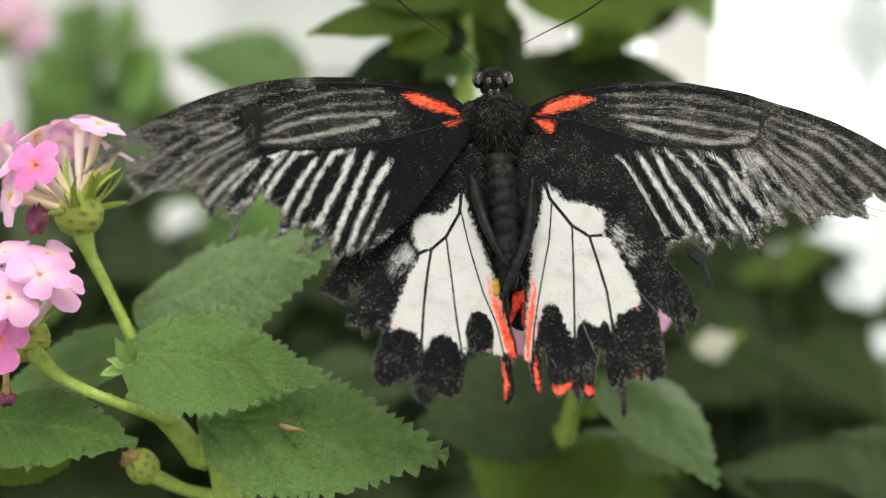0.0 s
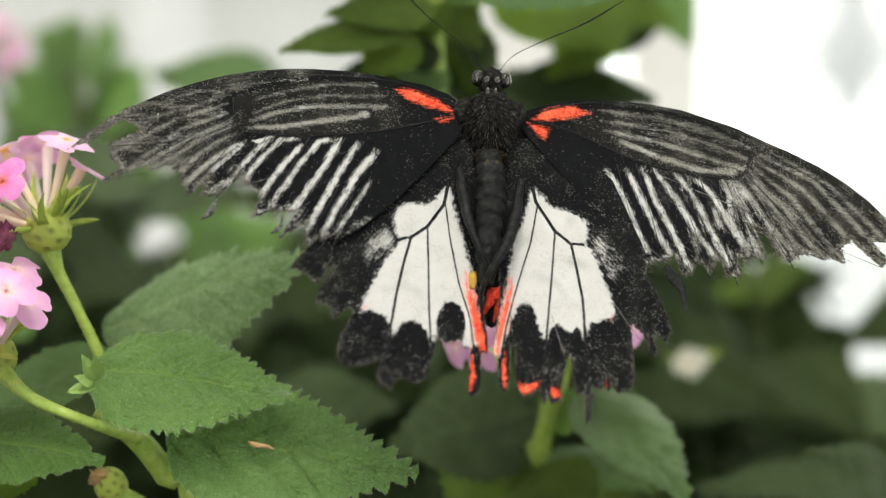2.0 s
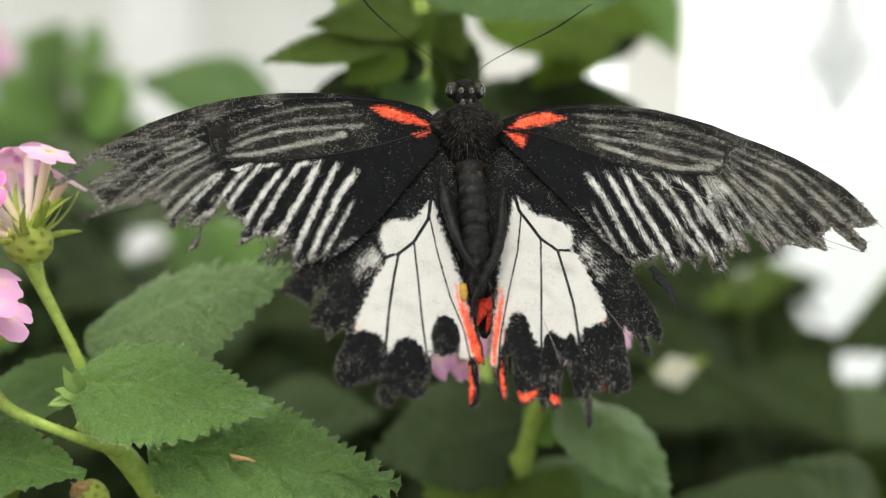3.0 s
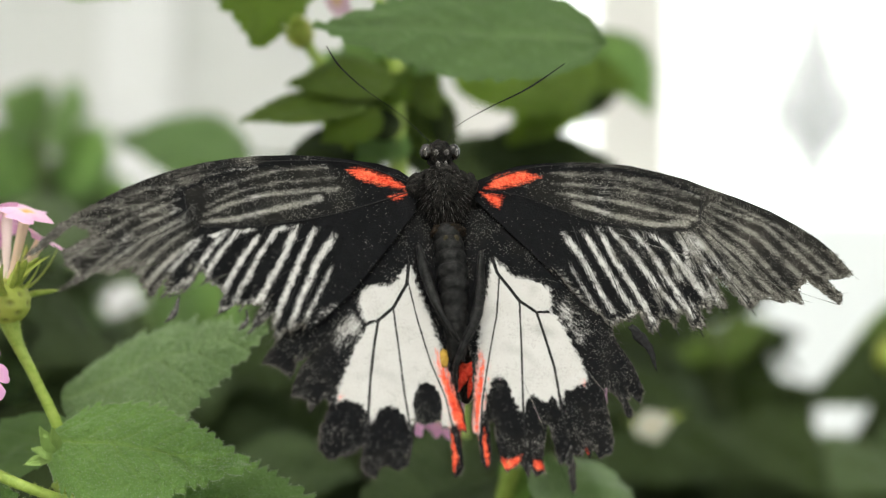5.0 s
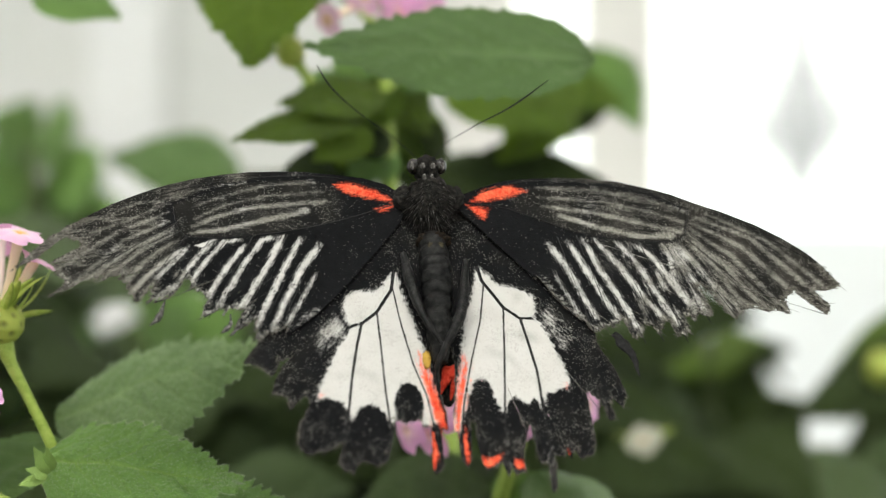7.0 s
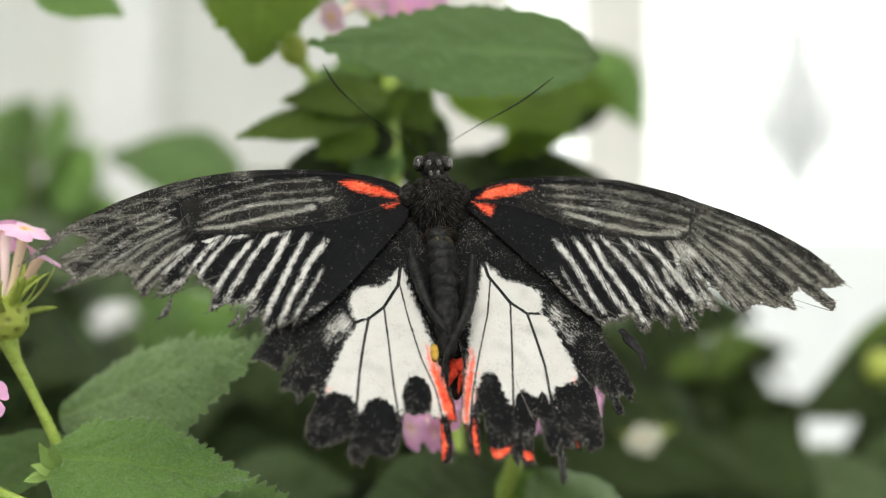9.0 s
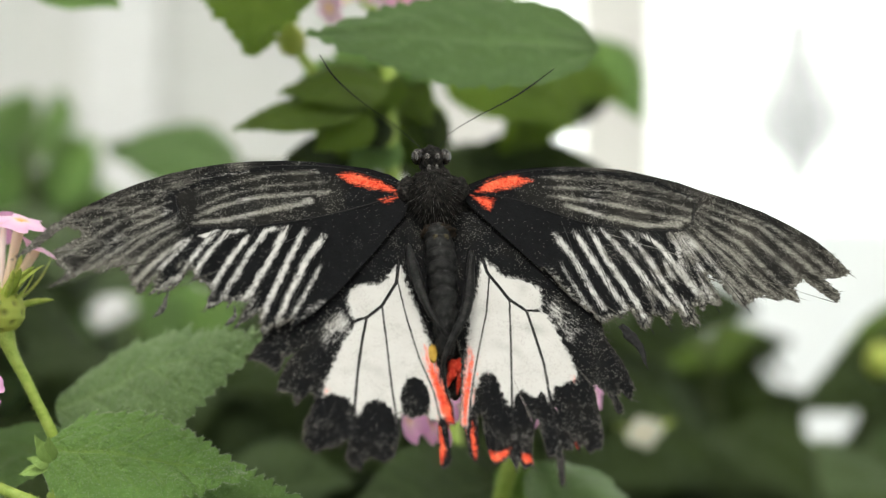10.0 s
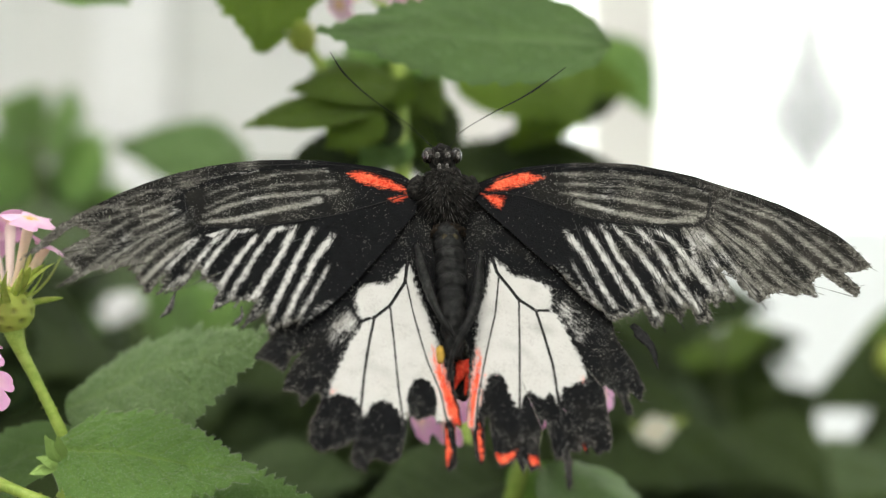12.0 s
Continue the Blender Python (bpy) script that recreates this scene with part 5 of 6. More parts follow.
FORE = {-1: [(3.8, 2.6), (6.5, 4.7), (10.1, 5.7), (14.4, 6.1), (18.8, 6.4), (23.2, 6.3), (27.5, 6.0), (31.8, 5.4), (36.0, 4.5), (40.1, 3.2), (44.2, 1.44), (48.3, -0.58), (51.4, -2.6), (54.2, -4.3), (56.7, -6.2), (61.9, -12.5), (58.0, -10.0), (54.6, -6.4), (52.1, -7.8), (56.3, -10.6), (55.4, -12.8), (54.0, -14.1), (56.0, -16.7), (53.4, -15.5), (51.3, -14.2), (49.0, -14.0), (47.0, -12.8), (45.1, -15.8), (43.1, -17.6), (41.7, -14.5), (42.6, -18.1), (39.3, -16.8), (37.7, -15.1), (37.0, -13.0), (35.7, -14.8), (33.8, -16.6), (34.5, -20.3), (31.5, -18.2), (31.4, -20.6), (29.8, -18.4), (27.9, -18.3), (29.9, -22.7), (27.0, -20.6), (25.9, -23.7), (22.3, -21.2), (22.1, -22.7), (18.0, -19.1), (14.2, -15.2), (9.5, -9.1), (4.5, -2.4)],
        1: [(5.7, 2.8), (8.6, 4.5), (12.2, 5.7), (16.7, 6.2), (21.2, 6.3), (25.7, 6.2), (30.2, 5.7), (34.6, 4.6), (39.0, 3.4), (43.3, 1.6), (47.6, -0.07), (51.9, -2.0), (56.1, -4.6), (59.3, -7.0), (62.0, -9.8), (64.3, -13.4), (61.7, -13.9), (59.7, -14.1), (61.8, -16.6), (60.9, -18.4), (58.2, -16.1), (56.2, -14.4), (54.6, -15.7), (54.8, -18.4), (52.1, -17.9), (50.2, -17.6), (49.5, -16.9), (47.7, -18.3), (45.1, -18.9), (43.0, -15.4), (41.5, -13.7), (42.8, -17.8), (42.4, -18.7), (40.3, -18.4), (39.8, -20.2), (38.5, -19.2), (38.8, -21.8), (37.0, -22.1), (35.9, -22.7), (35.4, -19.9), (33.5, -21.9), (32.5, -20.2), (29.8, -23.2), (28.2, -19.8), (25.4, -21.1), (23.8, -21.4), (19.3, -16.6), (15.4, -10.8), (11.4, -6.4), (6.9, -2.3)]}
HIND = {-1: [(-0.45, -5.3), (-0.04, -15.0), (-0.1, -21.6), (-0.1, -25.2), (-0.03, -30.6), (-0.7, -34.1), (-1.16, -36.5), (-0.18, -36.5), (0.01, -38.9), (-0.28, -41.4), (0.86, -43.4), (1.47, -42.5), (1.07, -38.9), (1.35, -35.9), (2.1, -36.1), (2.8, -34.9), (4.7, -35.6), (6.6, -34.8), (6.7, -37.6), (7.6, -41.3), (9.2, -42.2), (11.1, -41.4), (12.0, -41.8), (12.3, -43.4), (13.5, -43.1), (14.6, -41.8), (14.0, -38.5), (15.5, -39.7), (17.3, -40.5), (19.2, -40.5), (20.3, -38.8), (19.9, -35.5), (18.4, -32.5), (19.0, -31.2), (21.4, -34.0), (21.6, -31.9), (23.8, -31.5), (23.3, -29.1), (21.8, -26.0), (23.1, -26.1), (23.9, -28.7), (25.8, -27.0), (27.9, -26.6), (26.3, -24.0), (22.9, -17.9), (14.5, -7.1), (3.9, 1.48)],
        1: [(1.6, -5.3), (1.45, -13.1), (1.6, -20.7), (2.9, -26.2), (2.5, -32.4), (1.9, -36.6), (2.7, -37.1), (2.6, -40.6), (3.6, -42.2), (4.2, -40.3), (4.4, -34.7), (5.3, -35.3), (5.4, -40.7), (6.3, -42.7), (8.4, -41.4), (9.2, -43.6), (9.8, -42.3), (10.3, -43.6), (11.6, -43.0), (11.8, -39.2), (12.9, -34.9), (13.6, -38.4), (14.1, -41.8), (15.3, -41.6), (15.3, -46.3), (15.8, -45.6), (16.1, -40.8), (17.3, -40.8), (17.7, -39.5), (18.3, -41.4), (19.0, -39.1), (19.7, -41.4), (21.7, -40.6), (22.1, -38.0), (21.5, -32.0), (22.0, -30.5), (24.4, -33.5), (24.6, -35.5), (25.3, -35.2), (25.1, -31.4), (26.7, -33.5), (27.5, -31.5), (26.2, -27.2), (24.0, -23.1), (23.5, -17.9), (19.2, -7.7), (10.2, 0.5)]}
WHITE = {-1: [(5.8, -10.9), (5.0, -14.1), (3.8, -17.8), (2.6, -22.1), (1.45, -26.2), (0.67, -31.5), (-0.15, -35.4), (2.2, -35.8), (6.8, -35.6), (13.1, -35.8), (13.8, -32.6), (17.2, -32.3), (17.5, -31.5), (15.6, -27.1), (13.9, -23.3), (12.2, -20.6), (12.9, -19.4), (13.5, -17.1), (12.9, -15.4), (11.2, -14.4), (9.1, -14.6), (7.4, -13.2)],
        1: [(7.1, -10.0), (9.8, -12.9), (12.7, -13.7), (15.0, -15.0), (15.1, -17.3), (14.6, -18.6), (15.6, -19.4), (16.9, -22.2), (18.1, -25.5), (19.2, -28.9), (19.2, -30.6), (15.6, -31.0), (14.9, -34.0), (13.5, -32.4), (9.8, -32.3), (9.5, -34.1), (8.3, -31.9), (4.1, -31.6), (2.6, -36.8), (1.9, -36.4), (2.9, -30.7), (3.8, -25.3), (4.3, -21.7), (4.8, -18.4), (6.0, -15.2)]}
BLOBS = {-1: [((16.2, -37.2), (12.5, -37.1), (16.2, -32.1)), ((10.0, -37.7), (7.0, -37.6), (9.9, -32.8)), ((4.4, -33.0), (2.2, -33.0), (4.2, -29.2))],
        1: [((6.3, -35.9), (8.6, -35.9), (6.7, -28.3)), ((11.2, -37.0), (12.9, -37.1), (11.6, -31.4)), ((13.9, -38.0), (15.1, -38.0), (14.4, -31.7)), ((18.5, -36.5), (22.4, -36.6), (19.0, -30.4))]}
HIND_VEINS = {-1: [[(5.8, -10.5), (6.3, -13.9), (8.6, -17.8), (10.9, -19.8), (13.2, -20.5)], [(10.9, -19.8), (11.6, -23.0), (12.5, -28.4), (13.2, -35.0), (14.0, -41.5)], [(8.6, -17.8), (8.1, -24.6), (7.7, -30.9), (7.2, -35.6), (6.8, -38.2)], [(6.1, -13.7), (5.0, -19.9), (3.5, -26.3), (1.8, -31.1), (1.07, -35.0), (0.23, -40.1)]],
        1: [[(7.0, -9.6), (7.5, -12.1), (10.5, -16.8), (12.9, -18.7), (14.7, -18.7)], [(12.9, -18.7), (13.8, -22.8), (14.7, -27.4), (15.1, -33.7), (15.5, -39.3), (15.5, -45.8)], [(10.5, -16.8), (10.1, -24.6), (9.5, -33.5), (9.2, -40.4), (9.3, -43.5)], [(7.8, -12.6), (6.9, -18.9), (5.2, -25.4), (3.6, -32.5), (2.9, -38.5), (3.2, -41.8)]]}
GLOW_RED = {-1: [[(2.4, -24.6), (1.15, -27.1), (0.31, -30.8), (-0.7, -34.1), (-1.24, -36.5), (-0.1, -36.5), (0.9, -34.9), (1.7, -31.4), (2.4, -27.6)], [(1.38, -36.6), (0.82, -36.8), (0.47, -40.2), (0.91, -42.7), (1.6, -42.7), (1.21, -40.2)]],
        1: [[(3.9, -25.1), (4.7, -26.4), (4.1, -29.8), (3.4, -33.4), (2.7, -36.8), (1.9, -36.6), (2.6, -31.6), (3.3, -27.6)], [(3.5, -36.0), (3.8, -37.3), (4.0, -41.3), (3.6, -42.1), (3.0, -40.9), (3.1, -38.5)], [(5.6, -41.0), (6.8, -40.9), (8.7, -40.6), (7.9, -41.9), (6.3, -42.7), (5.7, -42.0)], [(10.2, -41.1), (11.6, -41.7), (11.7, -42.9), (10.5, -42.8)], [(18.1, -40.0), (18.4, -40.4), (18.2, -41.3), (17.9, -40.7)]]}
PATCH = {-1: [(14.5, -19.1), (13.6, -20.5), (14.4, -22.9), (16.8, -24.2), (17.3, -22.4), (15.8, -20.0)],
        1: [(16.0, -16.7), (17.9, -18.6), (19.7, -20.9), (21.4, -22.3), (19.0, -23.1), (17.6, -21.1), (16.3, -20.1)]}


def hindwing_scales(pts, side):
    fray = field_noise(pts, 1.7, 19.0 + side)
    white = signed_distance(pts, WHITE[side]) + 0.4 * fray
    n = field_noise(pts, 0.3, 9.0 + side)
    pale = soft(white, -0.95, 0.7) * 1.5
    pale = np.maximum(pale, 0.45 * soft(white, -2.2, 0.0) * soft(-pts[:, 1], -14.5, -17.5) * soft(n, -0.2, 0.4))
    for c, w, top in BLOBS[side]:
        half = abs(top[1] - c[1])
        wide = max(0.5, abs(c[0] - w[0]))
        d = np.sqrt(((pts[:, 0] - c[0]) / wide) ** 2 + ((pts[:, 1] - c[1]) / half) ** 2)
        pale *= soft(d + 0.07 * fray, 0.86, 1.12)
    vein = np.full(len(pts), 9.0)
    for line, wide in zip(HIND_VEINS[side], (0.17, 0.13, 0.08, 0.05)):
        vein = np.minimum(vein, np.maximum(line_distance(pts, line) - wide + 0.04, 0))
    pale *= np.clip(soft(vein, 0.04, 0.22) + 0.02, 0, 1)
    # pale flecks along the veins where they run out between the black lobes
    flecks = soft(vein, 0.1, 0.2) * soft(-vein, -0.55, -0.2) * soft(-pts[:, 1], 33.0, 36.0)
    pale = np.maximum(pale, 0.4 * flecks * soft(fray, -0.3, 0.5))
    patch = signed_distance(pts, PATCH[side])
    pale = np.maximum(pale, soft(patch, -2.2, 1.2) * (0.5 + 0.7 * n))
    red = np.full(len(pts), -9.0)
    for poly in GLOW_RED[side]:
        red = np.maximum(red, signed_distance(pts, poly))
    tint = soft(red + 0.25 * fray, -0.55, 0.75) * (0.45 + 0.55 * soft(-pts[:, 1], 24.5, 30.0))
    corner = np.array((16.9, -31.6) if side < 0 else (18.9, -30.0))
    blush = np.clip(0.5 - np.hypot(*(pts - corner).T) / 2.6, 0, 1) * (pale > 0.3)
    inner = np.clip(0.5 + red / 2.6, 0, 0.5) * (white > -0.4) * (pale > 0.2)
    dark_veins = soft(vein, 0.1, 0.3)
    red_all = np.maximum(np.maximum(tint, blush), inner) * dark_veins
    dust = np.clip(0.22 + 0.24 * n + 0.16 * soft(-white, 0.5, 5.0), 0.05, 0.42)
    return np.stack([pale, red_all, dust], 1)


def wing_mesh(name, outline, pivot, span, side, scales, fray, lift, columns=620, rows=150, arch=0.5):
    """A thin wing as a fan from its root, in mm, with its margin torn; gives the mesh and its torn rim."""
    a = np.radians(np.linspace(span[0], span[1], columns))
    pivot = np.array(pivot, float)
    reach = inside_reach(outline, pivot, a)
    edge = np.array([fray(math.degrees(x)) for x in a])
    reach = np.maximum(reach + 0.6 * (edge > 0.25), 0.5)
    x = np.linspace(0.0, 1.0, rows)
    k = 0.45 * x + 0.55 * (1 - (1 - x) ** 1.9)
    pts = (pivot + (k[:, None] * reach[None, :])[..., None] * np.stack([np.cos(a), np.sin(a)], 1)[None]).reshape(-1, 2)
    col = scales(pts, side)
    # the lie of the scales: across and along the rays
    if scales is forewing_scales:
        flow = lie_of(pts, side)
    else:
        flow = np.stack([np.arctan2(pts[:, 1] + 6, pts[:, 0] - 5) * 16, np.hypot(pts[:, 0] - 5, pts[:, 1] + 6)], 1)
    z = lift + arch * np.sin(np.clip(pts[:, 0] / 62, 0, 1) * math.pi) + 0.1 * np.array([noise.noise(Vector((x * 0.16, y * 0.16, side))) for x, y in pts])
    torn = np.tile(edge, rows) * soft(np.hypot(*(pts - pivot).T), 17, 23)
    away = signed_distance(pts, outline)
    tatter = np.array([abs(noise.noise(Vector((x * 1.3, y * 1.3, side * 3)))) + 0.7 * abs(noise.noise(Vector((x * 4.1, y * 4.1, side)))) for x, y in pts])
    serrate = np.array([noise.noise(Vector((x * 7.0, y * 7.0, 4 + side))) for x, y in pts])
    if scales is forewing_scales:
        s = ray_coordinate(pts, side)
        z = z + 0.10 * np.cos(2 * math.pi * s) * soft(s, 0.1, 0.5) * soft(line_distance(pts, CELL[side]), 0.3, 2.5)
        between = (s + 0.5) % 1.0 - 0.5
        depth = (2.4 if side < 0 else 1.2) * np.array([abs(noise.noise(Vector((math.floor(x + 0.5) * 3.7, side * 2.0, 1.5)))) for x in s]) + 0.5
        other = (2 * s + 0.5) % 1.0 - 0.5
        away = away + torn * np.where(s >= 0, 0.2 * np.cos(2 * math.pi * s) - 0.4 * depth * np.exp(-((np.abs(between) - 0.5) / 0.07) ** 2)
                                      - 0.5 * depth * np.exp(-((np.abs(other) - 0.33) / 0.05) ** 2), 0)
    else:
        around = np.arctan2(pts[:, 1] - pivot[1], pts[:, 0] - pivot[0])
        slit = np.array([max(0.0, noise.noise(Vector((x * 46, 0.3 * r, side))) - 0.12) for x, r in zip(around, np.hypot(*(pts - pivot).T))])
        away = away + 0.3 - torn * 1.6 * slit * soft(-pts[:, 1], 12, 20)
    z = z + 0.35 * torn * (tatter - 0.4) * soft(-away, -2.5, 0.0)
    hole = (tatter > 1.0) & (away < 4.0)
    keep = (torn < 0.25) | ((away > torn * (0.45 * tatter * tatter + 0.3 * serrate)) & ~hole)
    pale_rim = torn * soft(-away, -1.7, -0.2) * np.clip(tatter * 1.5, 0, 1) * (0.95 if scales is forewing_scales else 0.5)
    col[:, 0] = np.maximum(col[:, 0], pale_rim * (col[:, 1] < 0.3))
    col[:, 2] = np.clip(col[:, 2] + 0.35 * (pale_rim > 0.15), 0, 1)
    i, j = np.meshgrid(np.arange(rows - 1), np.arange(columns - 1), indexing="ij")
    q = np.stack([i * columns + j, i * columns + j + 1, (i + 1) * columns + j + 1, (i + 1) * columns + j], -1).reshape(-1, 4)
    q = q[keep[q].sum(1) >= 3]
    ea = q.ravel()
    eb = np.roll(q, -1, axis=1).ravel()
    n0 = len(pts)
    lone = ~np.isin(ea * n0 + eb, eb * n0 + ea)
    used, back = np.unique(q, return_inverse=True)
    back = back.reshape(q.shape)
    lookup = np.zeros(n0, dtype=int)
    lookup[used] = np.arange(len(used))
    rim = np.stack([lookup[ea[lone]], lookup[eb[lone]]], 1)
    top = np.stack([pts[:, 0] * side, pts[:, 1], z], 1)[used] * 0.001
    n = len(top)
    verts = np.vstack([top, top - np.array([0, 0, 0.00006])])
    walls = np.stack([rim[:, 0], rim[:, 1], rim[:, 1] + n, rim[:, 0] + n], 1)
    faces = np.vstack([back, back[:, ::-1] + n, walls])
    frayed = [(Vector(top[p]), torn[used[p]]) for p in rim[:, 0]]
    me = mesh_of(name, verts, faces, WING, "scales", np.vstack([col[used], col[used]]))
    lie = np.zeros((2 * n, 3), dtype=np.float32)
    lie[:, :2] = np.vstack([flow[used], flow[used]])
    me.attributes.new("flow", "FLOAT_VECTOR", "POINT").data.foreach_set("vector", lie.ravel())
    return me, frayed


def add_veins(lines, side, lift, radius, wing, tail=0.25):
    for line in lines:
        pts = [(p[0] * side * 0.001, p[1] * 0.001, (lift + 0.5 * math.sin(min(1, p[0] / 62) * math.pi)) * 0.001) for p in line]
        v, f = tube(pts, [radius, radius * 0.8, radius * tail], 6, 5)
        part("vein", mesh_of("vein", v, f, VEIN), wing)


butterfly = tagged(new("butterfly"), "worn black swallowtail butterfly with white and red hindwings, wings spread", "butterfly")


def build_wings():
    wings = {}
    for side in (-1, 1):
        hind_lift, fore_lift = -0.3, 0.35
        fore_fray = (lambda d: 1.0 if -52 < d < -6 else 0.1) if side < 0 else (lambda d: 1.0 if -52 < d < -11 else 0.1)
        fore_me, fore_rim = wing_mesh("forewing", FORE[side], (3.2, 2.2), (-82, 52), side, forewing_scales, fore_fray, fore_lift, 880, 190)
        hind_me, hind_rim = wing_mesh("hindwing", HIND[side], (1.2, -1.5), (-110, 0), side, hindwing_scales, lambda d: 0.5 if -88 < d < -40 else 0.26 if d < -88 else 0.1, hind_lift, 620, 170)
        fw = part("forewing", fore_me, butterfly,
                  "tattered black forewing with pale dusty rays and red base")
        hw = part("hindwing", hind_me, butterfly,
                  "torn black hindwing with large white and red patches")
        over = 0.9 if side < 0 else 1.7
        lines = []
        for i, (p, q) in enumerate(RAYS[side]):
            if i == 0 or (side > 0 and i == 9):
                continue
            p, q = np.array(p), np.array(q)
            along = (q - p) / np.hypot(*(q - p))
            steps = p + along[None] * np.arange(2.0, 40.0, 0.25)[:, None]
            inside = signed_distance(steps, FORE[side]) > 0
            last = steps[max(int(np.argmin(inside)) - 1, 0)] if not inside.all() else q
            end = last + along * (over if 2 < i < 8 else 0.2)
            lines.append([tuple(p), tuple((p + end) / 2), tuple(end)])
        lines += [CELL[side], COSTA[side]]
        add_veins(lines, side, fore_lift + 0.05, 0.00008, fw, 0.6 if side < 0 else 0.8)
        add_veins(HIND_VEINS[side], side, hind_lift + 0.03, 0.00007, hw)
        wings[side] = (fw, hw)
        rng = random.Random(9 + side)
        for wing, rim in ((fw, fore_rim), (hw, hind_rim)):
            hairs = []
            for p, torn in rim:
                if torn < 0.2 or rng.random() < (0.45 if torn > 0.25 else 0.85):
                    continue
                d = Vector((p.x, p.y, 0)).normalized()
                d = (d + Vector((rng.gauss(0, 0.3), rng.gauss(-0.1, 0.3), rng.gauss(0, 0.25)))).normalized()
                e = p + d * (rng.uniform(0.0006, 0.0017) if torn > 0.4 and rng.random() < 0.06 else rng.uniform(0.0001, 0.0005))
                hairs.append(tube([p - d * 0.0002, (p + e) / 2, e], [0.00004, 0.00003, 0.00001], 3, 1))
            v, f = joined(hairs)
            tagged(part("margin_fringe", mesh_of("margin_fringe", v, f, FRINGE), wing), kind="stuff")
    # dark folds of the hindwings along the abdomen
    folds = {-1: [(-4.4, -8.0, 0.8), (-3.4, -14.0, 1.4), (-2.2, -19.0, 2.2), (-0.9, -22.0, 2.8), (0.3, -24.3, 2.6)],
             1: [(5.2, -9.0, 0.7), (4.4, -15.5, 1.5), (3.2, -20.5, 2.9), (1.6, -23.8, 3.3), (0.4, -26.2, 2.5), (-0.3, -28.3, 1.4), (0.0, -30.4, 0.4)]}
    for side, line in folds.items():
        v, f = tube([Vector(p) * 0.001 for p in line], [0.0004, 0.0009, 0.0008, 0.0006, 0.0005, 0.0004, 0.0002], 10, 6, 0.2)
        part("inner_fold", mesh_of("inner_fold", v, f, ABDOMEN), wings[side][1])
    v, f = tube([Vector((p[0], p[1], 0)) * 0.001 for p in ((26.9, -21.2), (27.9, -22.6), (29.3, -24.9), (30.1, -28.6))], [0.0004, 0.0008, 0.0006, 0.00006], 8, 8, 0.8)
    v = [Vector((p[0], p[1], p[2] * 0.15)) for p in v]
    part("torn_scrap", mesh_of("torn_scrap", v, f, ABDOMEN), wings[1][1])
    v, f = tube([Vector((p[0] * -1, p[1], 0.4)) * 0.001 for p in ((39.5, -16.6), (39.9, -18.2), (40.4, -19.7), (41.6, -21.0))], [0.0001, 0.0003, 0.0005, 0.0001], 8, 6, 0.5)
    part("torn_scrap", mesh_of("torn_scrap", v, f, PALE_FUR), wings[-1][0])
    v, f = tube([Vector((p[0] * -1, p[1], 0.4)) * 0.001 for p in ((30.1, -18.8), (30.0, -20.4), (30.6, -21.3), (31.4, -22.0))], [0.0001, 0.0003, 0.0004, 0.0001], 8, 6, 0.5)
    part("torn_scrap", mesh_of("torn_scrap", v, f, PALE_FUR), wings[-1][0])
    # red lobes between the two hindwings
    red_mat = fur_material("red_scales", (0.55, 0.03, 0.015), (0.92, 0.13, 0.06), 2200)
    for centre, size in (((2.8, -27.2, -0.9), (1.5, 1.2, 0.3)), ((1.4, -27.6, -1.1), (0.7, 1.5, 0.3))):
        v, f = ball((0, 0, 0), [k * 0.001 for k in size], 18, 26, 0.35, 700)
        part("red_lobe", mesh_of("red_lobe", v, f, red_mat), wings[1][1], "", Matrix.Translation(Vector(centre) * 0.001))
    for line, radii in (([(1.2, -28.4, -1.2), (0.7, -29.4, -1.6), (0.2, -30.6, -2.0)], [0.0006, 0.0004, 0.0002]),
                        ([(2.6, -28.2, -1.4), (2.3, -29.6, -2.0), (2.0, -31.0, -2.6)], [0.0005, 0.0004, 0.0001]),
                        ([(3.2, -28.6, -1.5), (3.4, -31.2, -2.2), (2.9, -33.6, -2.8)], [0.0006, 0.0006, 0.0003])):
        v, f = tube([Vector(p) * 0.001 for p in line], radii, 10, 6, 0.4)
        part("red_fold", mesh_of("red_fold", v, f, red_mat), wings[1][1])
    v, f = ball((0, 0, 0), (0.0026, 0.0052, 0.0004), 14, 20, 0.3)
    part("inner_fur", mesh_of("inner_fur", v, f, FUR), wings[1][1], "", Matrix.Translation(Vector((1.0, -24.6, -3.0)) * 0.001))
    v, f = ball((0, 0, 0), (0.0015, 0.0021, 0.0003), 14, 20, 0.3)
    part("inner_fur", mesh_of("inner_fur", v, f, FUR), wings[1][1], "", Matrix.Translation(Vector((1.6, -29.4, -3.4)) * 0.001))
    return wings


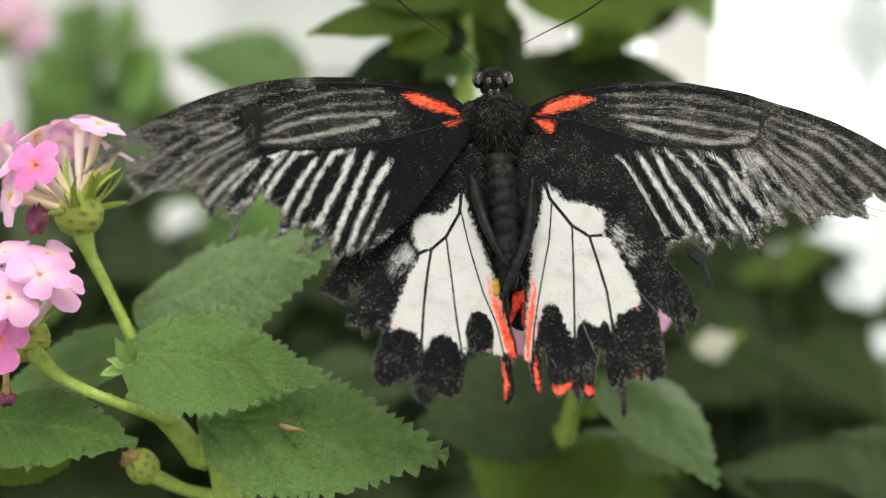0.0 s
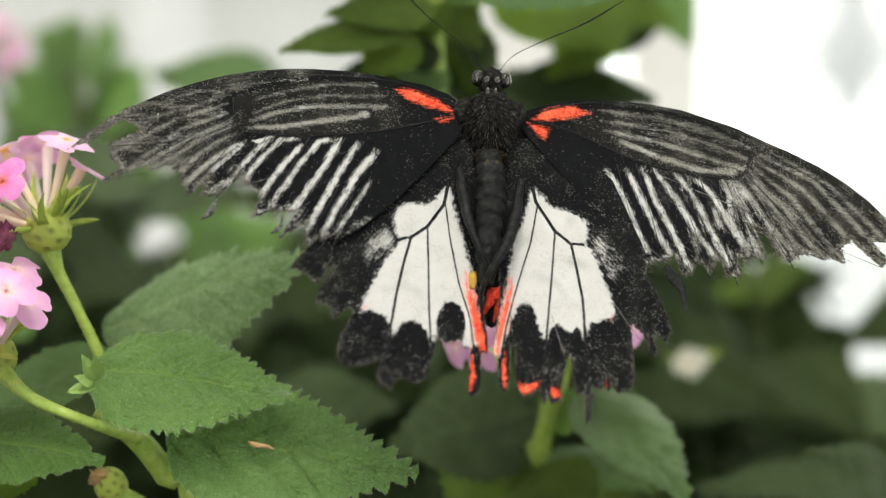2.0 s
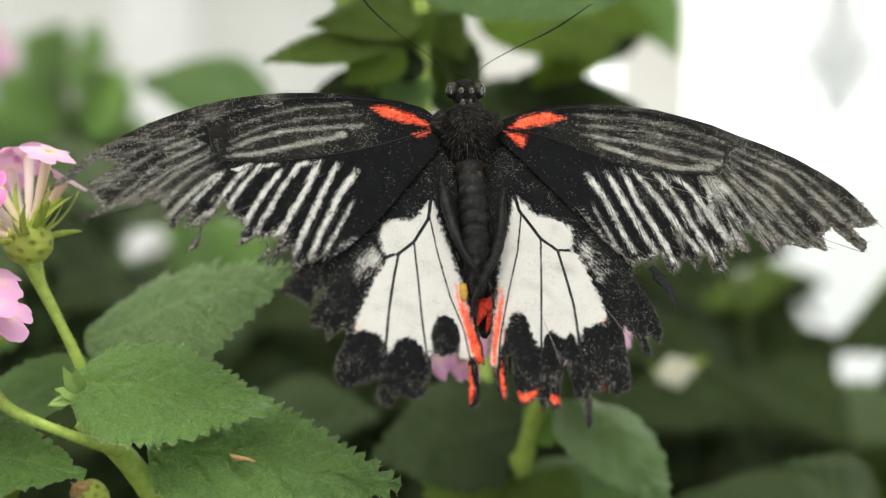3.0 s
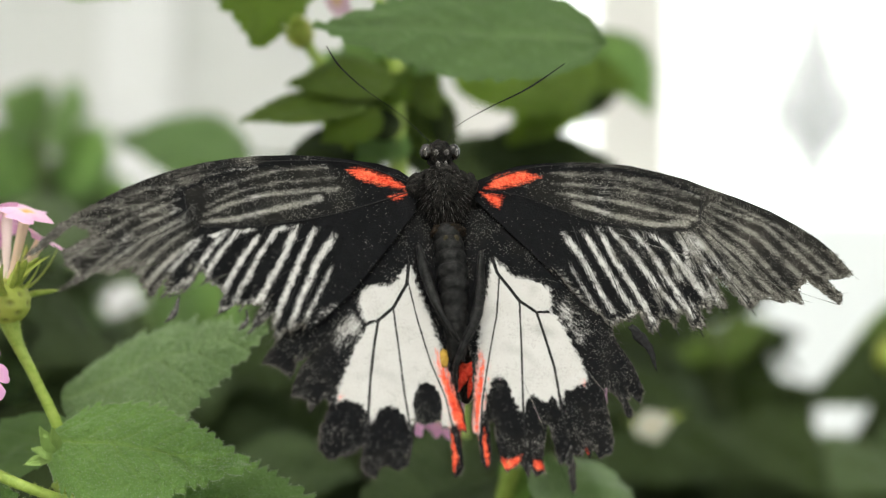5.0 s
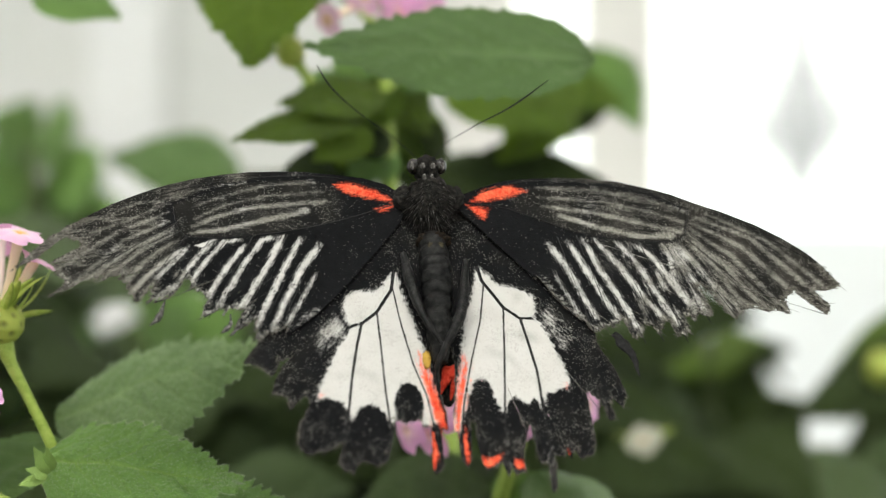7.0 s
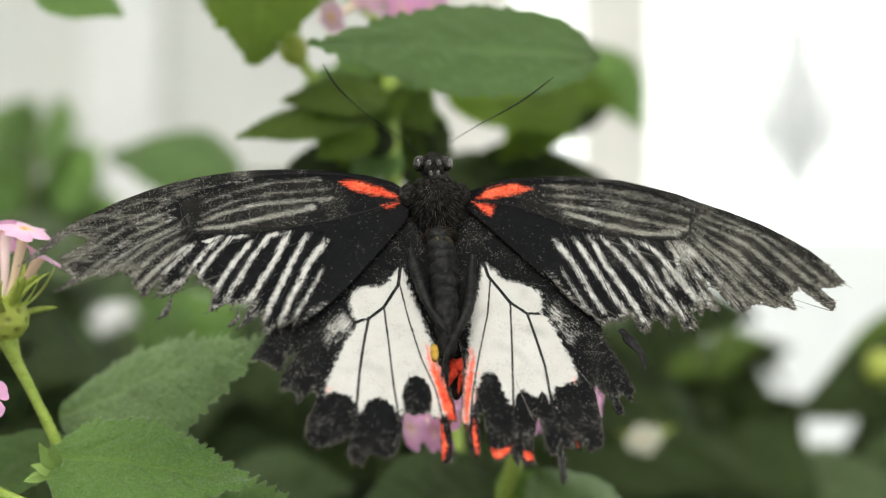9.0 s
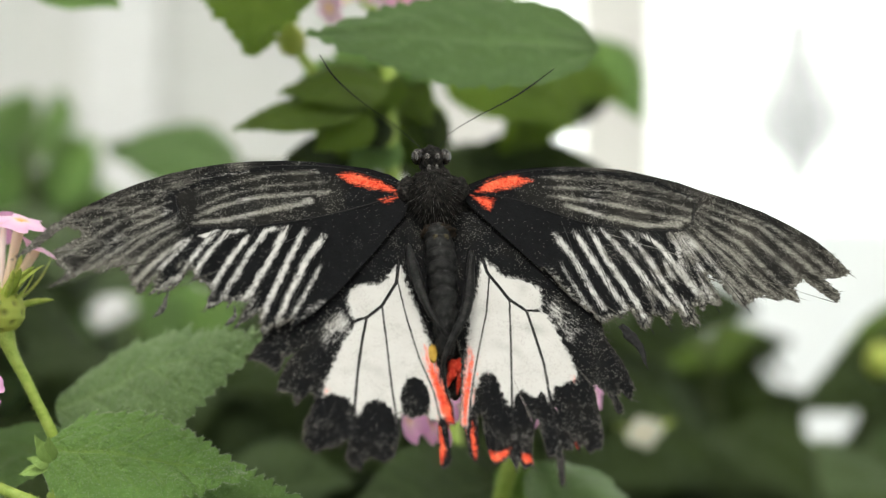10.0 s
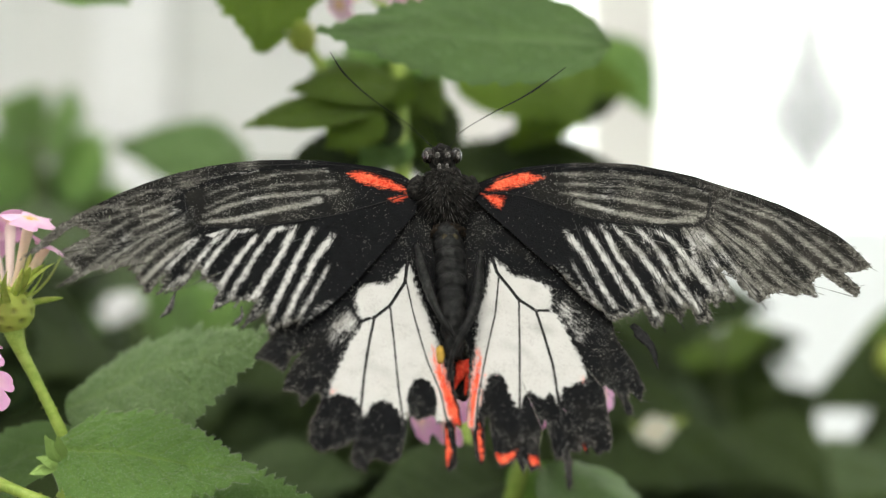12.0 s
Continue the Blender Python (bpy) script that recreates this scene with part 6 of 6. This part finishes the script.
def build_body():
    tv, tf = ball((0, 0, 0), (0.0036, 0.0050, 0.0026), 26, 34, 0.25)
    part("thorax", mesh_of("thorax", tv, tf, FUR), butterfly, "furry black thorax", Matrix.Translation((0.0002, 0.0010, 0.0009)))
    for sgn in (-1, 1):
        sv, sf = ball((0, 0, 0), (0.0020, 0.0022, 0.0009), 16, 22, 0.4)
        part("shoulder", mesh_of("shoulder", sv, sf, FUR), butterfly, "", Matrix.Translation((sgn * 0.0036, 0.0020, 0.0010)))
    uv, uf = ball((0, 0, 0), (0.0070, 0.0075, 0.0007), 16, 30, 0.2)
    part("underside", mesh_of("underside", uv, uf, FUR), butterfly, "", Matrix.Translation((0.0002, -0.0012, -0.0012)))
    # tufts of fur, some of them grey
    rng = random.Random(4)
    for name, count, mat in (("thorax_hair", 800, FUR), ("grey_hair", 170, PALE_FUR)):
        tufts = []
        for i in range(count):
            d = Vector((rng.gauss(0, 1), rng.gauss(0, 1), abs(rng.gauss(0, 1)))).normalized()
            p = Vector((d.x * 0.0036 + 0.0002, d.y * 0.0050 + 0.0010, d.z * 0.0026 + 0.0009))
            q = p + d * rng.uniform(0.0002, 0.0007) + Vector((p.x * 0.15, -0.0010, 0))
            tufts.append(tube([p * 0.96, (p + q) / 2, q], [0.00005, 0.00004, 0.00001], 3, 1))
        v, f = joined(tufts)
        part(name, mesh_of(name, v, f, mat), butterfly)
    cv, cf = ball((0, 0, 0), (0.0027, 0.0013, 0.0018), 16, 26, 0.3)
    part("collar_fur", mesh_of("collar_fur", cv, cf, COLLAR), butterfly, "brownish fur at the waist", Matrix.Translation((0.0004, -0.0058, 0.0010)))
    for x in (-0.0003, 0.0012):
        pv, pf = ball((0, 0, 0), (0.0005, 0.0006, 0.0004), 10, 14, 0.5)
        part("waist_tuft", mesh_of("waist_tuft", pv, pf, DULL_FUR), butterfly, "dull yellowish tuft", Matrix.Translation((x, -0.0078, 0.0029)))
    # segmented abdomen
    line = [(0.2, -5.0, 0.6), (0.4, -10, 1.2), (0.5, -15, 1.3), (0.4, -20.5, 0.8), (0.5, -26, -0.3)]
    av, af = tube([Vector(p) * 0.001 for p in line], [0.0020, 0.0023, 0.0022, 0.0018, 0.0012], 24, 16, 0.05)
    out = []
    for i, p in enumerate(av):
        ring = i // 24
        axis_z = np.interp(-p[1] * 1000, [5, 10, 15, 20.5, 26], [0.6, 1.2, 1.3, 0.8, -0.3]) * 0.001
        axis_x = 0.0004
        k = 1.0 + 0.2 * math.sin(math.pi * ((ring / 7.0) % 1.0)) ** 0.6 - 0.14
        out.append(Vector((axis_x + (p[0] - axis_x) * k, p[1], axis_z + (p[2] - axis_z) * k)))
    part("abdomen", mesh_of("abdomen", out, af, ABDOMEN), butterfly, "slim dark segmented abdomen")
    yv, yf = ball((0, 0, 0), (0.0006, 0.0014, 0.0003), 14, 18, 0.5)
    part("yellow_tip", mesh_of("yellow_tip", yv, yf, YELLOW), butterfly, "", Matrix.Translation(Vector((-1.5, -25.6, -0.1)) * 0.001))
    # head with eyes, pale dots and antennae
    h = Vector((0.0, 0.0073, 0.0012))
    hv, hf = ball((0, 0, 0), (0.0021, 0.0024, 0.0019), 18, 24, 0.2)
    head = part("head", mesh_of("head", hv, hf, FUR), butterfly, "small black furry head with pale dots", Matrix.Translation(h))
    for s in (-1, 1):
        ev, ef = ball((0, 0, 0), (0.00105, 0.0013, 0.0013), 16, 20)
        part("eye", mesh_of("eye", ev, ef, EYE), head, "", Matrix.Translation((s * 0.0021, 0.0003, 0.0004)))
        gv, gf = ball((0, 0, 0), (0.00028, 0.0008, 0.0003), 10, 12, 0.3)
        part("pale_rim", mesh_of("pale_rim", gv, gf, PALE_FUR), head, "", Matrix.Translation((s * 0.0024, -0.0002, 0.0014)))
        dv, df = ball((0, 0, 0), (0.0004, 0.0005, 0.0003), 10, 12, 0.3)
        part("pale_dot", mesh_of("pale_dot", dv, df, PALE_FUR), head, "", Matrix.Translation((s * 0.0008, -0.0006, 0.0019)))
        nv, nf = ball((0, 0, 0), (0.0003, 0.0006, 0.0003), 10, 12, 0.3)
        part("pale_dot", mesh_of("pale_dot", nv, nf, PALE_FUR), head, "", Matrix.Translation((s * 0.0006, -0.0024, 0.0014)))
    for line in ([(-0.6, 10.1, -0.8), (-5.2, 16.6, -2.5), (-10.5, 19.7, -0.5), (-14.9, 21.7, 3.4), (-17.2, 23.1, 7.2)], [(1.2, 10.1, -0.5), (3.4, 13.0, 0.2), (7.8, 14.6, 2.8), (13.7, 16.0, 6.6), (19.0, 18.0, 10.7)]):
        v, f = tube([Vector(p) * 0.001 - h for p in line], [0.00005, 0.00005, 0.00006, 0.0001, 0.00015, 0.00006], 8, 8)
        part("antenna", mesh_of("antenna", v, f, VEIN), head)


build_ground()
build_glasshouse()
build_pendant()
build_near_lantana()
build_fragment()
build_rear_lantana()
build_visited_flower()
build_right_lantana()
build_left_lantana()
build_undergrowth()
build_body()
WINGS = build_wings()


def motions():
    walk(butterfly, [
        (0, pose(-0.00406, 0.22486, 1.30407, 66.73, -1.84, 7.09)),
        (0.5, pose(-0.00199, 0.22516, 1.30501, 65.53, -0.92, 6.86)),
        (1, pose(-0.00048, 0.22497, 1.30615, 65.67, -0.13, 7.18)),
        (1.5, pose(-0.00135, 0.22552, 1.30575, 63.15, 2.21, 3.77)),
        (2, pose(-0.00025, 0.22511, 1.30673, 63.27, 4.07, 5.03)),
        (2.5, pose(0.00090, 0.22500, 1.30729, 62.28, 5.90, 5.14)),
        (3, pose(-0.00107, 0.22510, 1.30697, 62.51, 0.14, 7.34)),
        (3.2, pose(-0.00112, 0.22522, 1.30736, 64.87, 3.54, 2.79)),
        (4.8, pose(-0.00092, 0.22203, 1.30658, 63.36, 1.26, 7.22)),
        (5, pose(-0.00079, 0.22189, 1.30637, 64.98, -1.01, 8.63)),
        (5.5, pose(-0.00339, 0.22432, 1.30661, 58.81, -4.04, 6.23)),
        (6, pose(-0.00314, 0.22511, 1.30748, 57.59, -3.11, 5.36)),
        (6.5, pose(-0.00130, 0.22446, 1.30707, 58.06, 0.28, 5.76)),
        (7, pose(-0.00165, 0.22408, 1.30749, 58.87, 0.08, 6.29)),
        (9, pose(-0.00153, 0.22403, 1.30755, 56.62, -0.05, 6.31)),
        (9.5, pose(-0.00164, 0.22377, 1.30705, 61.57, 0.14, 5.51)),
        (10, pose(-0.00152, 0.22333, 1.30698, 59.75, -0.28, 6.32)),
        (10.5, pose(-0.00159, 0.22304, 1.30708, 62.30, 0.28, 5.73)),
        (11, pose(-0.00161, 0.22249, 1.30595, 66.12, 0.59, 5.66)),
        (11.5, pose(-0.00164, 0.22330, 1.30707, 59.09, -0.80, 6.23)),
        (12, pose(-0.00174, 0.22344, 1.30680, 60.23, -0.11, 5.00)),
    ])
    left_fore = [(0, 12.77), (0.5, 9.87), (1, 7.79), (1.5, 5.06), (2, 4.50), (2.5, 6.15), (3, 3.63), (3.2, 2.46), (4.8, 6.36), (5, 5.81), (5.5, 4.19), (6, 1.41), (6.5, 2.26), (7, 2.60), (9, 2.08), (9.5, 3.75), (10, 3.89), (10.5, 3.33), (11, 5.27), (11.5, 3.76), (12, 3.77)]
    left_hind = [(0, 7.07), (0.5, 8.12), (1, 7.79), (1.5, 4.21), (2, 4.10), (2.5, 5.35), (3, 3.55), (3.2, 2.45), (4.8, 7.18), (5, 4.96), (5.5, 1.03), (6, 1.59), (6.5, 1.11), (7, 2.89), (9, 0.67), (9.5, 4.29), (10, 1.94), (10.5, 3.68), (11, 4.88), (11.5, 0.96), (12, 2.95)]
    right_fore = [(0, -4.34), (0.5, -4.71), (1, -3.56), (1.5, -1.90), (2, 1.12), (2.5, 1.04), (3, 1.49), (3.2, -0.61), (4.8, -1.55), (5, 0.97), (5.5, -3.23), (6, -1.91), (6.5, 1.35), (7, 0.63), (9, 1.43), (9.5, -0.71), (10, -0.08), (10.5, -0.93), (11, -2.60), (11.5, -0.31), (12, -2.42)]
    right_hind = [(0, -8.89), (0.5, -6.21), (1, -3.22), (1.5, -4.20), (2, -1.14), (2.5, -1.31), (3, 0.78), (3.2, -2.14), (4.8, -1.43), (5, -0.34), (5.5, -0.78), (6, -0.78), (6.5, 1.08), (7, 0.68), (9, 2.44), (9.5, -1.15), (10, 0.64), (10.5, -0.40), (11, -1.73), (11.5, 1.07), (12, -0.87)]
    for wing, rows in zip((*WINGS[-1], *WINGS[1]), (left_fore, left_hind, right_fore, right_hind)):
        walk(wing, [(t, pose(0, 0, 0, 0, a, 0)) for t, a in rows])


motions()
